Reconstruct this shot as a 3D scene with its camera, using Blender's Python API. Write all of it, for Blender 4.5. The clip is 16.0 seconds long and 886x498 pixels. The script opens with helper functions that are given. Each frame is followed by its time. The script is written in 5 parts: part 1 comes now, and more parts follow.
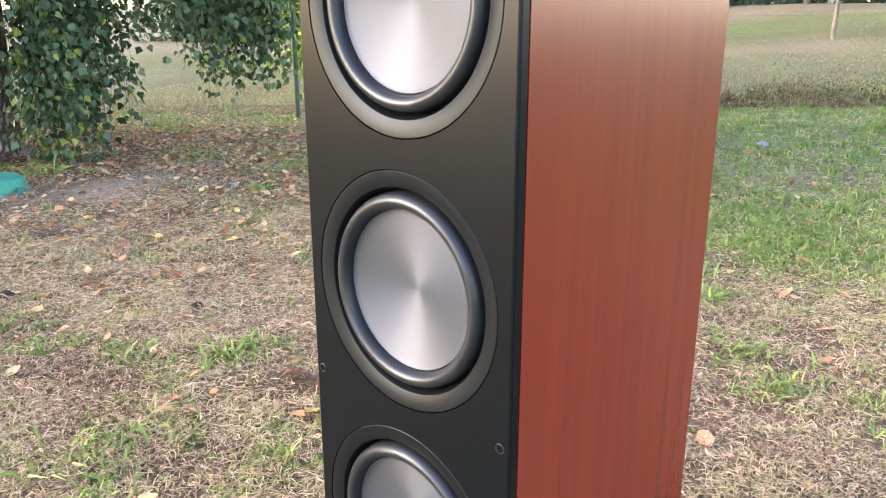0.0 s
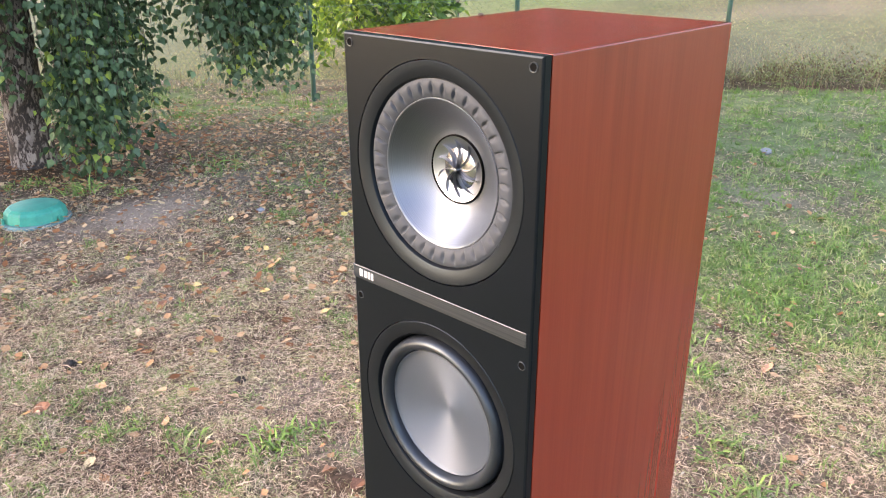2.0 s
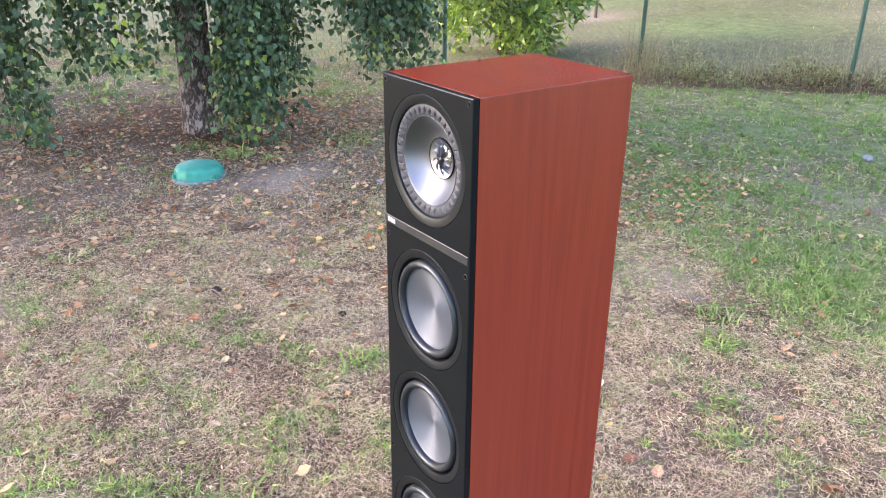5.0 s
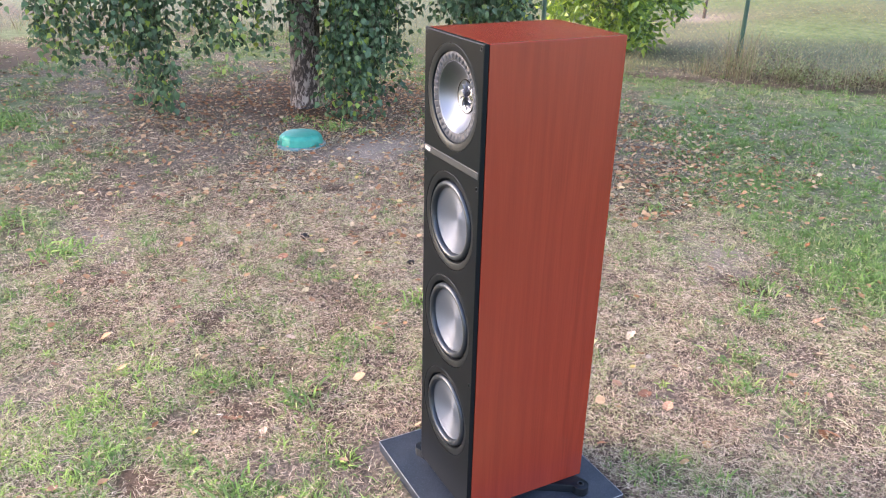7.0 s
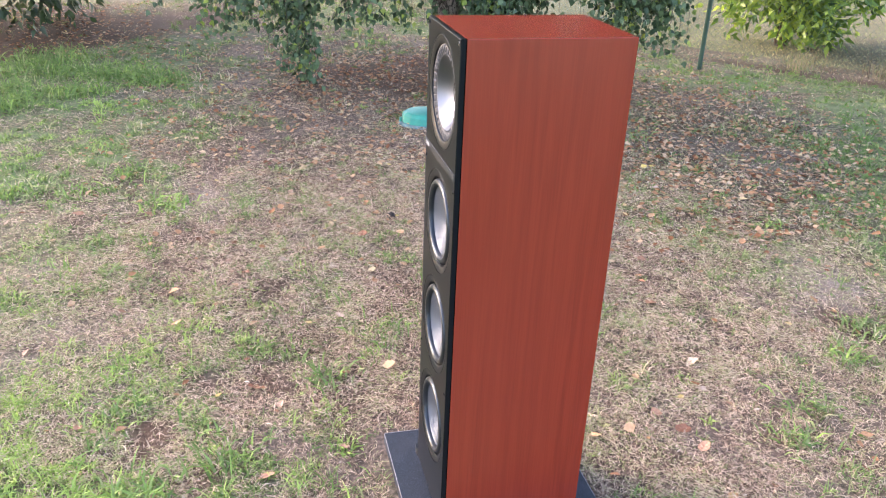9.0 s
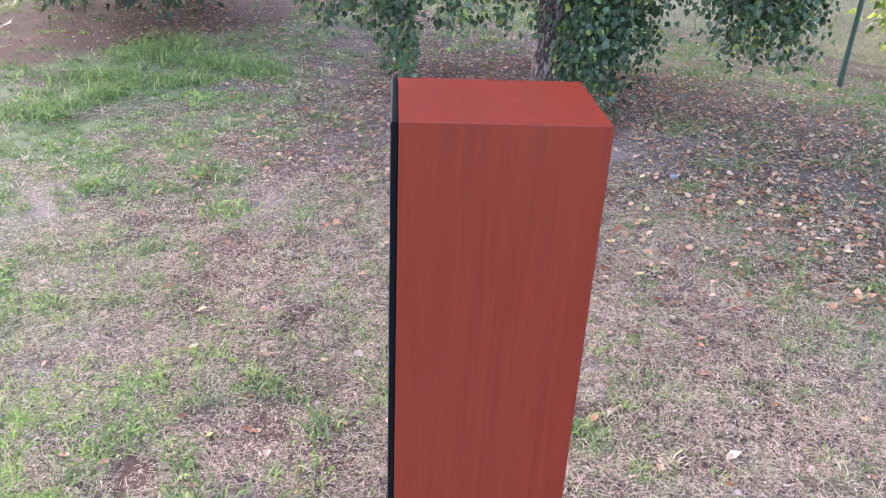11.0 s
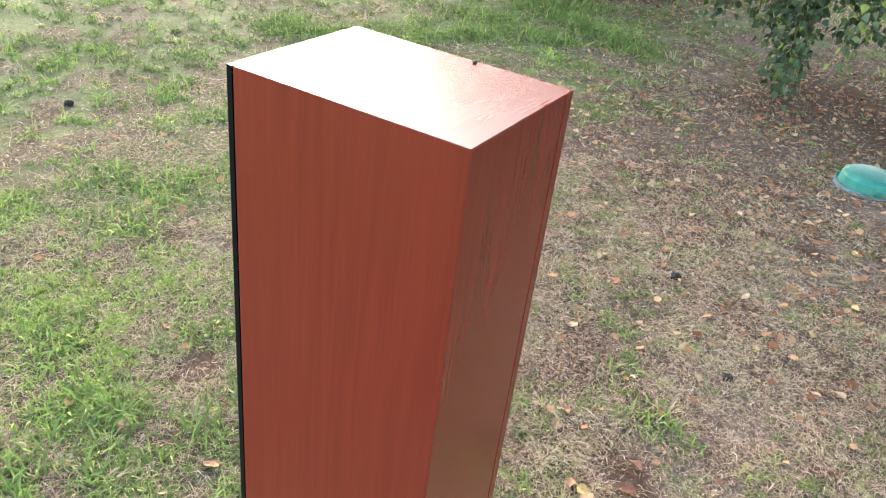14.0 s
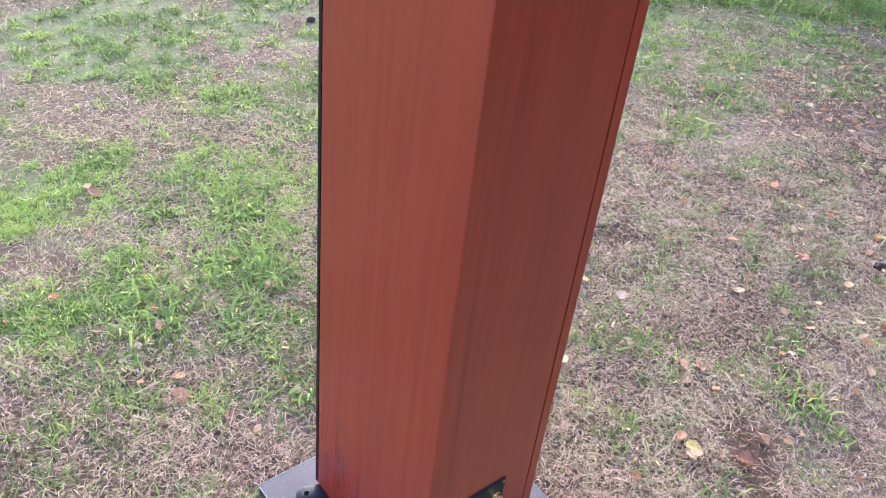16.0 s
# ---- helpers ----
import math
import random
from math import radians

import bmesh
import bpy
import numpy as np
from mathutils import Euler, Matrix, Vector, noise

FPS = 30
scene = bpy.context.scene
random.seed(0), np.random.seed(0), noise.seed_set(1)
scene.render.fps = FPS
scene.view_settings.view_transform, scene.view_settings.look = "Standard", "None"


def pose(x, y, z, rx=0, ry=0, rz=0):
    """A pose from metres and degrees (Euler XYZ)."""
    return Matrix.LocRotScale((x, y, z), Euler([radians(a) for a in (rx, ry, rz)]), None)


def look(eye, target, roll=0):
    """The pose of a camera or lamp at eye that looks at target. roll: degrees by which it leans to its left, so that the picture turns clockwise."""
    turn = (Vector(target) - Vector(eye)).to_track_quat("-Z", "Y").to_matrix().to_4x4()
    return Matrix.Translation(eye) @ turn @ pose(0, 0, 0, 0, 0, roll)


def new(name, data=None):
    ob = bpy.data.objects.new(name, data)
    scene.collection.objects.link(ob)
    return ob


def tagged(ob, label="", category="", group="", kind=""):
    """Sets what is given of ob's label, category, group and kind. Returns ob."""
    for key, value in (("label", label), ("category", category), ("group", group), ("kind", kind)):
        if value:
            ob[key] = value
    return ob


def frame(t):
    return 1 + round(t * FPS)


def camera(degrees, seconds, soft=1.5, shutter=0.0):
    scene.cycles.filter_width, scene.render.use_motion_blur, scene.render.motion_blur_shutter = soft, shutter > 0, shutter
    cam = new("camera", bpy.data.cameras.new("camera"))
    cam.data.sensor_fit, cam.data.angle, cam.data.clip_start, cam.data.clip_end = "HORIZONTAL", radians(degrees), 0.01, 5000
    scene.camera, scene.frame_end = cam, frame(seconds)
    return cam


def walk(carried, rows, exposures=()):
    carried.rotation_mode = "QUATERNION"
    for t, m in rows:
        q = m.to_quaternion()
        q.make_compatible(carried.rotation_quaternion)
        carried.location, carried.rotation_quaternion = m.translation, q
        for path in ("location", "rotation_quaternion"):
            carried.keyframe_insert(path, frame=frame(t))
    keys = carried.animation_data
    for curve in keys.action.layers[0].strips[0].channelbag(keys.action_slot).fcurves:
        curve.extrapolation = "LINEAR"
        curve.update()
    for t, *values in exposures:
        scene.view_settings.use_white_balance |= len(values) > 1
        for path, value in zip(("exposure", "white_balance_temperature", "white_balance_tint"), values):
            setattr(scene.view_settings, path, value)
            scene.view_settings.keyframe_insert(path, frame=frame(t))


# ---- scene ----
cam = camera(58.3, 16.0, 1.1)
PATH = [
    (0, (0.456, -0.439, 0.727), (-0.845, 0.964, 0.147), -0.1),
    (0.5, (0.455, -0.429, 0.826), (-0.854, 0.949, 0.201), 0.3),
    (1, (0.451, -0.437, 0.967), (-0.826, 0.91, 0.221), 0.4),
    (1.5, (0.466, -0.469, 1.114), (-0.808, 0.859, 0.331), 0.1),
    (2, (0.491, -0.502, 1.205), (-0.789, 0.84, 0.456), -0.1),
    (2.5, (0.537, -0.554, 1.289), (-0.75, 0.841, 0.659), 0.3),
    (3, (0.593, -0.593, 1.353), (-0.695, 0.787, 0.692), -0.2),
    (3.5, (0.662, -0.607, 1.399), (-0.668, 0.704, 0.684), 0.8),
    (4, (0.781, -0.615, 1.396), (-0.675, 0.569, 0.705), 2.1),
    (4.5, (0.894, -0.632, 1.369), (-0.611, 0.47, 0.648), 0.8),
    (4.7, (0.93, -0.647, 1.363), (-0.556, 0.443, 0.586), 0.6),
    (6.8, (1.315, -0.781, 1.348), (-0.262, 0.157, 0.553), 1.1),
    (7, (1.364, -0.734, 1.343), (-0.257, 0.124, 0.545), 1.2),
    (7.5, (1.46, -0.635, 1.333), (-0.236, 0.059, 0.531), 1.4),
    (8, (1.507, -0.567, 1.335), (-0.166, 0.113, 0.476), 0.5),
    (8.5, (1.451, -0.459, 1.337), (-0.25, 0.116, 0.457), 2.4),
    (9, (1.414, -0.353, 1.363), (-0.335, 0.101, 0.507), 2.2),
    (9.2, (1.4, -0.334, 1.383), (-0.362, 0.106, 0.545), 1.3),
    (11.3, (1.144, 0.069, 1.469), (-0.63, 0.123, 0.546), 4.0),
    (11.5, (1.094, 0.111, 1.465), (-0.675, 0.113, 0.532), 5.4),
    (12, (0.992, 0.247, 1.463), (-0.744, 0.06, 0.488), 8.0),
    (12.5, (0.938, 0.333, 1.46), (-0.779, 0.043, 0.476), 5.7),
    (13, (0.874, 0.456, 1.448), (-0.789, -0.063, 0.464), 5.3),
    (13.5, (0.798, 0.584, 1.439), (-0.774, -0.136, 0.433), 6.9),
    (14, (0.745, 0.645, 1.42), (-0.764, -0.174, 0.394), 7.1),
    (14.5, (0.685, 0.693, 1.378), (-0.739, -0.263, 0.35), 8.7),
    (15, (0.648, 0.745, 1.348), (-0.63, -0.362, 0.281), 7.6),
    (15.5, (0.633, 0.781, 1.326), (-0.591, -0.345, 0.216), 6.9),
    (16, (0.643, 0.873, 1.296), (-0.46, -0.356, 0.168), 6.6),
]
EXPOSURES = [(0.0, 3.09, 7468, 20), (2.0, 3.08, 7468, 21), (2.5, 3.08, 7078, 21), (3.5, 3.1, 6830, 22), (7.0, 3.1, 6897, 24), (9.2, 3.1, 7025, 27), (11.3, 3.05, 6223, 34), (13.0, 3.13, 6240, 31), (13.7, 2.97, 7225, 19), (14.5, 2.9, 7721, 16), (15.2, 2.95, 7616, 24), (15.7, 3.07, 6940, 29), (16.0, 3.06, 6480, 30)]
walk(cam, [(t, look(eye, target, roll)) for t, eye, target, roll in PATH], EXPOSURES)

# ---- world, sun, exposure ----
SUN_AZ, SUN_EL = 221.0, 22.0
world = bpy.data.worlds.new("sky")
scene.world = world
world.use_nodes = True
wt = world.node_tree
sky = wt.nodes.new("ShaderNodeTexSky")
sky.sky_type = 'NISHITA'
sky.sun_disc = False
sky.sun_elevation = radians(SUN_EL)
sky.sun_rotation = radians(SUN_AZ)
sky.air_density, sky.dust_density, sky.ozone_density = 1.0, 1.3, 1.0
wt.links.new(sky.outputs[0], wt.nodes["Background"].inputs[0])
wt.nodes["Background"].inputs[1].default_value = 0.15
sun_data = bpy.data.lights.new("sun", 'SUN')
sun_data.energy, sun_data.angle, sun_data.color = 0.42, radians(26), (1.0, 0.995, 0.985)
sun = new("sun", sun_data)
sun_dir = Vector((math.sin(radians(SUN_AZ)) * math.cos(radians(SUN_EL)), math.cos(radians(SUN_AZ)) * math.cos(radians(SUN_EL)), math.sin(radians(SUN_EL))))
sun.matrix_world = look(sun_dir * 30, (0, 0, 0))


# ---- materials ----
def material(name, rough=0.6, metal=0.0, color=(0.5, 0.5, 0.5)):
    m = bpy.data.materials.new(name)
    m.use_nodes = True
    b = m.node_tree.nodes["Principled BSDF"]
    b.inputs["Roughness"].default_value = rough
    b.inputs["Metallic"].default_value = metal
    b.inputs["Base Color"].default_value = (*color, 1)
    return m, m.node_tree, b


def node(t, kind, **inputs):
    n = t.nodes.new(kind)
    for k, v in inputs.items():
        n.inputs[k.replace("_", " ")].default_value = v
    return n


def coords(t, scale=(1, 1, 1), kind="Object"):
    c = t.nodes.new("ShaderNodeTexCoord")
    mp = t.nodes.new("ShaderNodeMapping")
    mp.inputs["Scale"].default_value = scale
    t.links.new(c.outputs[kind], mp.inputs["Vector"])
    return mp.outputs["Vector"]


def noise_tex(t, vec, scale, detail=4.0, rough=0.55, dist=0.0):
    n = node(t, "ShaderNodeTexNoise", Scale=scale, Detail=detail, Roughness=rough, Distortion=dist)
    t.links.new(vec, n.inputs["Vector"])
    return n.outputs["Fac"]


def ramp(t, fac, stops):
    r = t.nodes.new("ShaderNodeValToRGB")
    e = r.color_ramp.elements
    while len(e) < len(stops):
        e.new(0.5)
    for el, (p, c) in zip(e, stops):
        el.position, el.color = p, (*c, 1) if len(c) == 3 else c
    t.links.new(fac, r.inputs["Fac"])
    return r.outputs["Color"]


def mix(t, fac, a, b, mode='MIX'):
    n = t.nodes.new("ShaderNodeMix")
    n.data_type, n.blend_type = 'RGBA', mode
    for i, v in ((0, fac), (6, a), (7, b)):
        if isinstance(v, (int, float)):
            n.inputs[i].default_value = v
        elif isinstance(v, tuple):
            n.inputs[i].default_value = (*v, 1)
        else:
            t.links.new(v, n.inputs[i])
    return n.outputs[2]


def bump(t, b, height, strength=0.3, dist=0.01):
    n = node(t, "ShaderNodeBump", Strength=strength, Distance=dist)
    t.links.new(height, n.inputs["Height"])
    t.links.new(n.outputs["Normal"], b.inputs["Normal"])


def veneer(name, along):
    """Red cherry laminate whose grain runs along one axis."""
    m, t, b = material(name, 0.36)
    b.inputs["Specular IOR Level"].default_value = 0.62
    fine = [46.0, 46.0, 46.0]
    fine[along] = 1.5
    broad = [11.0, 11.0, 11.0]
    broad[along] = 0.7
    pore = [420.0, 420.0, 420.0]
    pore[along] = 9.0
    f = noise_tex(t, coords(t, fine), 1.0, 4.0, 0.5, 0.7)
    g = noise_tex(t, coords(t, broad), 1.0, 3.0, 0.45, 1.6)
    p = noise_tex(t, coords(t, pore), 1.0, 2.0, 0.5)
    base = ramp(t, g, [(0.28, (0.150, 0.0172, 0.0088)), (0.45, (0.190, 0.0226, 0.0110)), (0.57, (0.166, 0.0192, 0.0096)), (0.74, (0.196, 0.0236, 0.0116))])
    streak = ramp(t, f, [(0.27, (0.55, 0.50, 0.52)), (0.38, (0.86, 0.83, 0.83)), (0.52, (1, 1, 1))])
    # dark streaks gather in a few bands, far apart
    far_apart = [3.1, 3.1, 3.1]
    far_apart[along] = 0.25
    gate = ramp(t, noise_tex(t, coords(t, far_apart), 1.0, 2.0, 0.5, 0.5), [(0.46, (0.10, 0.10, 0.10)), (0.56, (0.55, 0.55, 0.55)), (0.64, (0.10, 0.10, 0.10))])
    col = mix(t, gate, base, mix(t, 1.0, base, streak, 'MULTIPLY'))
    col = mix(t, 0.18, col, mix(t, 1.0, col, ramp(t, p, [(0.35, (0.6, 0.55, 0.5)), (0.6, (1.05, 1.05, 1.05))]), 'MULTIPLY'))
    t.links.new(col, b.inputs["Base Color"])
    smear = noise_tex(t, coords(t), 7.0, 4.0)
    r = t.nodes.new("ShaderNodeMapRange")
    r.inputs["To Min"].default_value, r.inputs["To Max"].default_value = 0.20, 0.29
    t.links.new(smear, r.inputs["Value"])
    t.links.new(r.outputs[0], b.inputs["Roughness"])
    bump(t, b, p, 0.025, 0.001)
    return m


veneer_z, veneer_x = veneer("cherry_veneer_upright", 2), veneer("cherry_veneer_across", 0)


def plain(name, color, rough, metal=0.0, var=0.12, scale=30.0, bumpy=0.0, spec=0.5, rvar=0.08, sheen=(1.0, 1.0, 1.0)):
    m, t, b = material(name, rough, metal, color)
    n = noise_tex(t, coords(t), scale, 5.0)
    lo = tuple(c * (1 - var) for c in color)
    hi = tuple(min(1, c * (1 + var)) for c in color)
    t.links.new(ramp(t, n, [(0.3, lo), (0.7, hi)]), b.inputs["Base Color"])
    r = t.nodes.new("ShaderNodeMapRange")
    r.inputs["To Min"].default_value, r.inputs["To Max"].default_value = max(0.02, rough - rvar), rough + rvar
    t.links.new(noise_tex(t, coords(t), scale * 0.23, 3.0), r.inputs["Value"])
    t.links.new(r.outputs[0], b.inputs["Roughness"])
    b.inputs["Specular IOR Level"].default_value = spec
    b.inputs["Specular Tint"].default_value = (*sheen, 1)
    if bumpy:
        bump(t, b, noise_tex(t, coords(t), scale * 6, 2.0), bumpy, 0.0006)
    return m


satin_black = plain("satin_black_baffle", (0.0034, 0.0044, 0.0060), 0.30, 0.0, 0.1, 20.0, 0.02, 0.17, 0.03, (0.70, 0.84, 1.0))
trim_black = plain("satin_black_trim", (0.0042, 0.0048, 0.0062), 0.42, 0.0, 0.1, 20.0, 0.0, 0.24, 0.03, (0.60, 0.80, 1.0))
rubber = plain("black_rubber", (0.014, 0.016, 0.020), 0.36, 0.0, 0.15, 60.0, 0.0, 0.45, 0.08, (0.72, 0.86, 1.0))
dark_gap = plain("dark_gap", (0.003, 0.003, 0.003), 0.9, spec=0.04)
corrugated = plain("grey_corrugated_rubber", (0.036, 0.040, 0.048), 0.55, 0.0, 0.08, 60.0, 0.0, 0.15)
plastic_black = plain("black_plastic", (0.005, 0.006, 0.008), 0.38, 0.0, 0.1, 60.0, 0.05, 0.25, 0.08, (0.66, 0.83, 1.0))
fin_metal = plain("fin_metal", (0.30, 0.32, 0.37), 0.32, 1.0, 0.04, 60.0)
chrome = plain("polished_aluminium", (0.27, 0.29, 0.34), 0.34, 1.0, 0.04, 60.0, rvar=0.03)
dome_metal = plain("tweeter_metal", (0.30, 0.30, 0.32), 0.25, 1.0, 0.04, 60.0)
gold = plain("gilt_brass", (0.75, 0.55, 0.25), 0.25, 1.0)
white_print = plain("white_print", (0.42, 0.42, 0.42), 0.5)
green_paint = plain("green_powder_coat", (0.012, 0.055, 0.040), 0.45, 0.0, 0.25, 12.0)
wire_mat = plain("green_plastic_wire", (0.09, 0.15, 0.13), 0.45, 0.0, 0.2, 40.0)


def spun_metal(name, color, rough, metal, stretch):
    """Aluminium turned on a lathe: fine rings that stretch the highlight outwards."""
    m, t, b = material(name, rough, metal, color)
    b.inputs["Anisotropic"].default_value = stretch
    b.inputs["Anisotropic Rotation"].default_value = 0.25
    tn = t.nodes.new("ShaderNodeTangent")
    tn.direction_type, tn.axis = 'RADIAL', 'Y'
    t.links.new(tn.outputs[0], b.inputs["Tangent"])
    c = t.nodes.new("ShaderNodeTexCoord")
    sx = t.nodes.new("ShaderNodeSeparateXYZ")
    t.links.new(c.outputs["Object"], sx.inputs[0])
    cm = t.nodes.new("ShaderNodeCombineXYZ")
    t.links.new(sx.outputs[0], cm.inputs[0])
    t.links.new(sx.outputs[2], cm.inputs[1])
    ln = t.nodes.new("ShaderNodeVectorMath")
    ln.operation = 'LENGTH'
    t.links.new(cm.outputs[0], ln.inputs[0])
    n = t.nodes.new("ShaderNodeTexNoise")
    n.noise_dimensions = '1D'
    n.inputs["Scale"].default_value, n.inputs["Detail"].default_value = 1800.0, 3.0
    t.links.new(ln.outputs["Value"], n.inputs["W"])
    lo, hi = tuple(c0 * 0.86 for c0 in color), tuple(c0 * 1.1 for c0 in color)
    t.links.new(ramp(t, n.outputs["Fac"], [(0.3, lo), (0.7, hi)]), b.inputs["Base Color"])
    return m


cone_metal = spun_metal("spun_aluminium", (0.080, 0.096, 0.126), 0.58, 0.62, 0.70)
cone_bright = spun_metal("spun_bright_aluminium", (0.110, 0.128, 0.166), 0.45, 1.0, 0.5)


def brushed():
    m, t, b = material("brushed_aluminium", 0.42, 1.0)
    n = noise_tex(t, coords(t, (6, 300, 900)), 1.0, 3.0)
    t.links.new(ramp(t, n, [(0.3, (0.054, 0.063, 0.080)), (0.7, (0.084, 0.096, 0.120))]), b.inputs["Base Color"])
    return m


badge_metal = brushed()


def slab_material():
    m, t, b = material("dark_slate_laminate", 0.42)
    sp = noise_tex(t, coords(t), 420.0, 2.0)
    big = noise_tex(t, coords(t), 14.0, 5.0)
    c1 = ramp(t, sp, [(0.35, (0.011, 0.015, 0.022)), (0.62, (0.026, 0.033, 0.045)), (0.75, (0.07, 0.08, 0.095))])
    dust = ramp(t, big, [(0.5, (0, 0, 0)), (0.75, (0.2, 0.2, 0.2))])
    t.links.new(mix(t, dust, c1, (0.095, 0.095, 0.10)), b.inputs["Base Color"])
    bump(t, b, sp, 0.12, 0.0008)
    return m


slab_mat = slab_material()
edge_wear = plain("worn_slab_edge", (0.30, 0.30, 0.30), 0.5, 0.0, 0.4, 90.0)


def teal_plastic():
    m, t, b = material("teal_plastic", 0.5)
    b.inputs["Specular IOR Level"].default_value = 0.3
    n = noise_tex(t, coords(t), 18.0, 5.0)
    dirt = noise_tex(t, coords(t), 55.0, 6.0, 0.7)
    c = ramp(t, n, [(0.3, (0.012, 0.185, 0.145)), (0.7, (0.022, 0.255, 0.195))])
    t.links.new(mix(t, ramp(t, dirt, [(0.56, (0, 0, 0)), (0.75, (0.5, 0.5, 0.5))]), c, (0.16, 0.17, 0.13)), b.inputs["Base Color"])
    return m


teal = teal_plastic()
teal_rim = plain("faded_teal_rim", (0.10, 0.20, 0.21), 0.6, 0.0, 0.3, 40.0)


def toned(name, stops, rough=0.6, sub=0.0, spec=0.3, fine=400.0):
    """Plant matter whose colour runs along a per-piece tone."""
    m, t, b = material(name, rough)
    a = t.nodes.new("ShaderNodeAttribute")
    a.attribute_name = "tone"
    c = ramp(t, a.outputs["Fac"], stops)
    n = noise_tex(t, coords(t), fine, 2.0)
    c = mix(t, 1.0, c, ramp(t, n, [(0.25, (0.75, 0.75, 0.75)), (0.75, (1.2, 1.2, 1.2))]), 'MULTIPLY')
    t.links.new(c, b.inputs["Base Color"])
    b.inputs["Specular IOR Level"].default_value = spec
    if sub:
        tr = t.nodes.new("ShaderNodeBsdfTranslucent")
        t.links.new(c, tr.inputs["Color"])
        ms = t.nodes.new("ShaderNodeMixShader")
        ms.inputs[0].default_value = sub
        t.links.new(b.outputs[0], ms.inputs[1])
        t.links.new(tr.outputs[0], ms.inputs[2])
        t.links.new(ms.outputs[0], t.nodes["Material Output"].inputs["Surface"])
    return m


grass_mat = toned("grass_blades", [(0.0, (0.075, 0.052, 0.034)), (0.12, (0.31, 0.205, 0.140)), (0.3, (0.63, 0.460, 0.335)), (0.42, (0.71, 0.565, 0.420)), (0.52, (0.43, 0.41, 0.20)), (0.65, (0.21, 0.275, 0.100)), (0.82, (0.12, 0.21, 0.058)), (1.0, (0.33, 0.46, 0.115))], 0.68, 0.25, 0.14)
litter_mat = toned("dead_leaves", [(0.0, (0.13, 0.055, 0.026)), (0.3, (0.29, 0.125, 0.058)), (0.55, (0.43, 0.25, 0.135)), (0.8, (0.56, 0.40, 0.25)), (1.0, (0.62, 0.46, 0.15))], 0.7, 0.1, 0.15, 120.0)
birch_leaf = toned("birch_leaves", [(0.0, (0.024, 0.050, 0.024)), (0.5, (0.068, 0.124, 0.064)), (0.9, (0.122, 0.195, 0.088)), (1.0, (0.23, 0.31, 0.06))], 0.40, 0.33, 0.34, 60.0)
laurel_leaf = toned("laurel_leaves", [(0.0, (0.035, 0.08, 0.014)), (0.5, (0.15, 0.26, 0.035)), (0.8, (0.30, 0.42, 0.06)), (1.0, (0.46, 0.56, 0.10))], 0.38, 0.4, 0.5, 60.0)
dark_leaf = toned("dark_broad_leaves", [(0.0, (0.012, 0.028, 0.012)), (1.0, (0.045, 0.085, 0.03))], 0.42, 0.2, 0.5, 60.0)
dry_stalk = toned("dry_stalks", [(0.0, (0.085, 0.06, 0.038)), (0.5, (0.25, 0.19, 0.115)), (0.8, (0.36, 0.31, 0.19)), (1.0, (0.16, 0.19, 0.07))], 0.65, 0.15)


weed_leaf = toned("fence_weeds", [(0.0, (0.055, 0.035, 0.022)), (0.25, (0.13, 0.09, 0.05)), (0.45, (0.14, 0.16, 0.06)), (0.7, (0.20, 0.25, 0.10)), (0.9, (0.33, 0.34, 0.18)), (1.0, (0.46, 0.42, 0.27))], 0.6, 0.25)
crumb_mat = toned("straw_crumbs", [(0.0, (0.08, 0.055, 0.04)), (0.3, (0.21, 0.135, 0.095)), (0.6, (0.38, 0.27, 0.195)), (0.85, (0.52, 0.40, 0.30)), (1.0, (0.60, 0.51, 0.39))], 0.7, 0.1, 0.2)


def ground_material():
    m, t, b = material("lawn_ground", 0.9)
    b.inputs["Specular IOR Level"].default_value = 0.15
    big, mid, fine = (noise_tex(t, coords(t), s, 6.0, 0.65) for s in (1.3, 9.0, 85.0))
    soil = ramp(t, fine, [(0.3, (0.16, 0.122, 0.098)), (0.7, (0.35, 0.285, 0.235))])
    # dark stop puts the shade between the blades into the soil colour
    dry = ramp(t, fine, [(0.41, (0.040, 0.028, 0.021)), (0.56, (0.165, 0.108, 0.080)), (0.72, (0.37, 0.262, 0.200))])
    grn = ramp(t, mix(t, 0.5, mid, fine), [(0.34, (0.046, 0.062, 0.028)), (0.5, (0.125, 0.155, 0.068)), (0.66, (0.225, 0.240, 0.125))])
    dirt = ramp(t, fine, [(0.3, (0.040, 0.026, 0.017)), (0.7, (0.125, 0.077, 0.050))])

    def attr(n):
        a = t.nodes.new("ShaderNodeAttribute")
        a.attribute_name = n
        return a.outputs["Fac"]
    c = mix(t, attr("olive"), dry, mix(t, 0.45, dry, grn))
    c = mix(t, attr("green"), c, grn)
    c = mix(t, attr("bare"), c, soil)
    c = mix(t, attr("mulch_shade"), c, dirt)
    c = mix(t, 1.0, c, ramp(t, big, [(0.3, (0.85, 0.85, 0.85)), (0.7, (1.12, 1.1, 1.08))]), 'MULTIPLY')
    t.links.new(c, b.inputs["Base Color"])
    bump(t, b, fine, 0.4, 0.010)
    return m


ground_mat = ground_material()


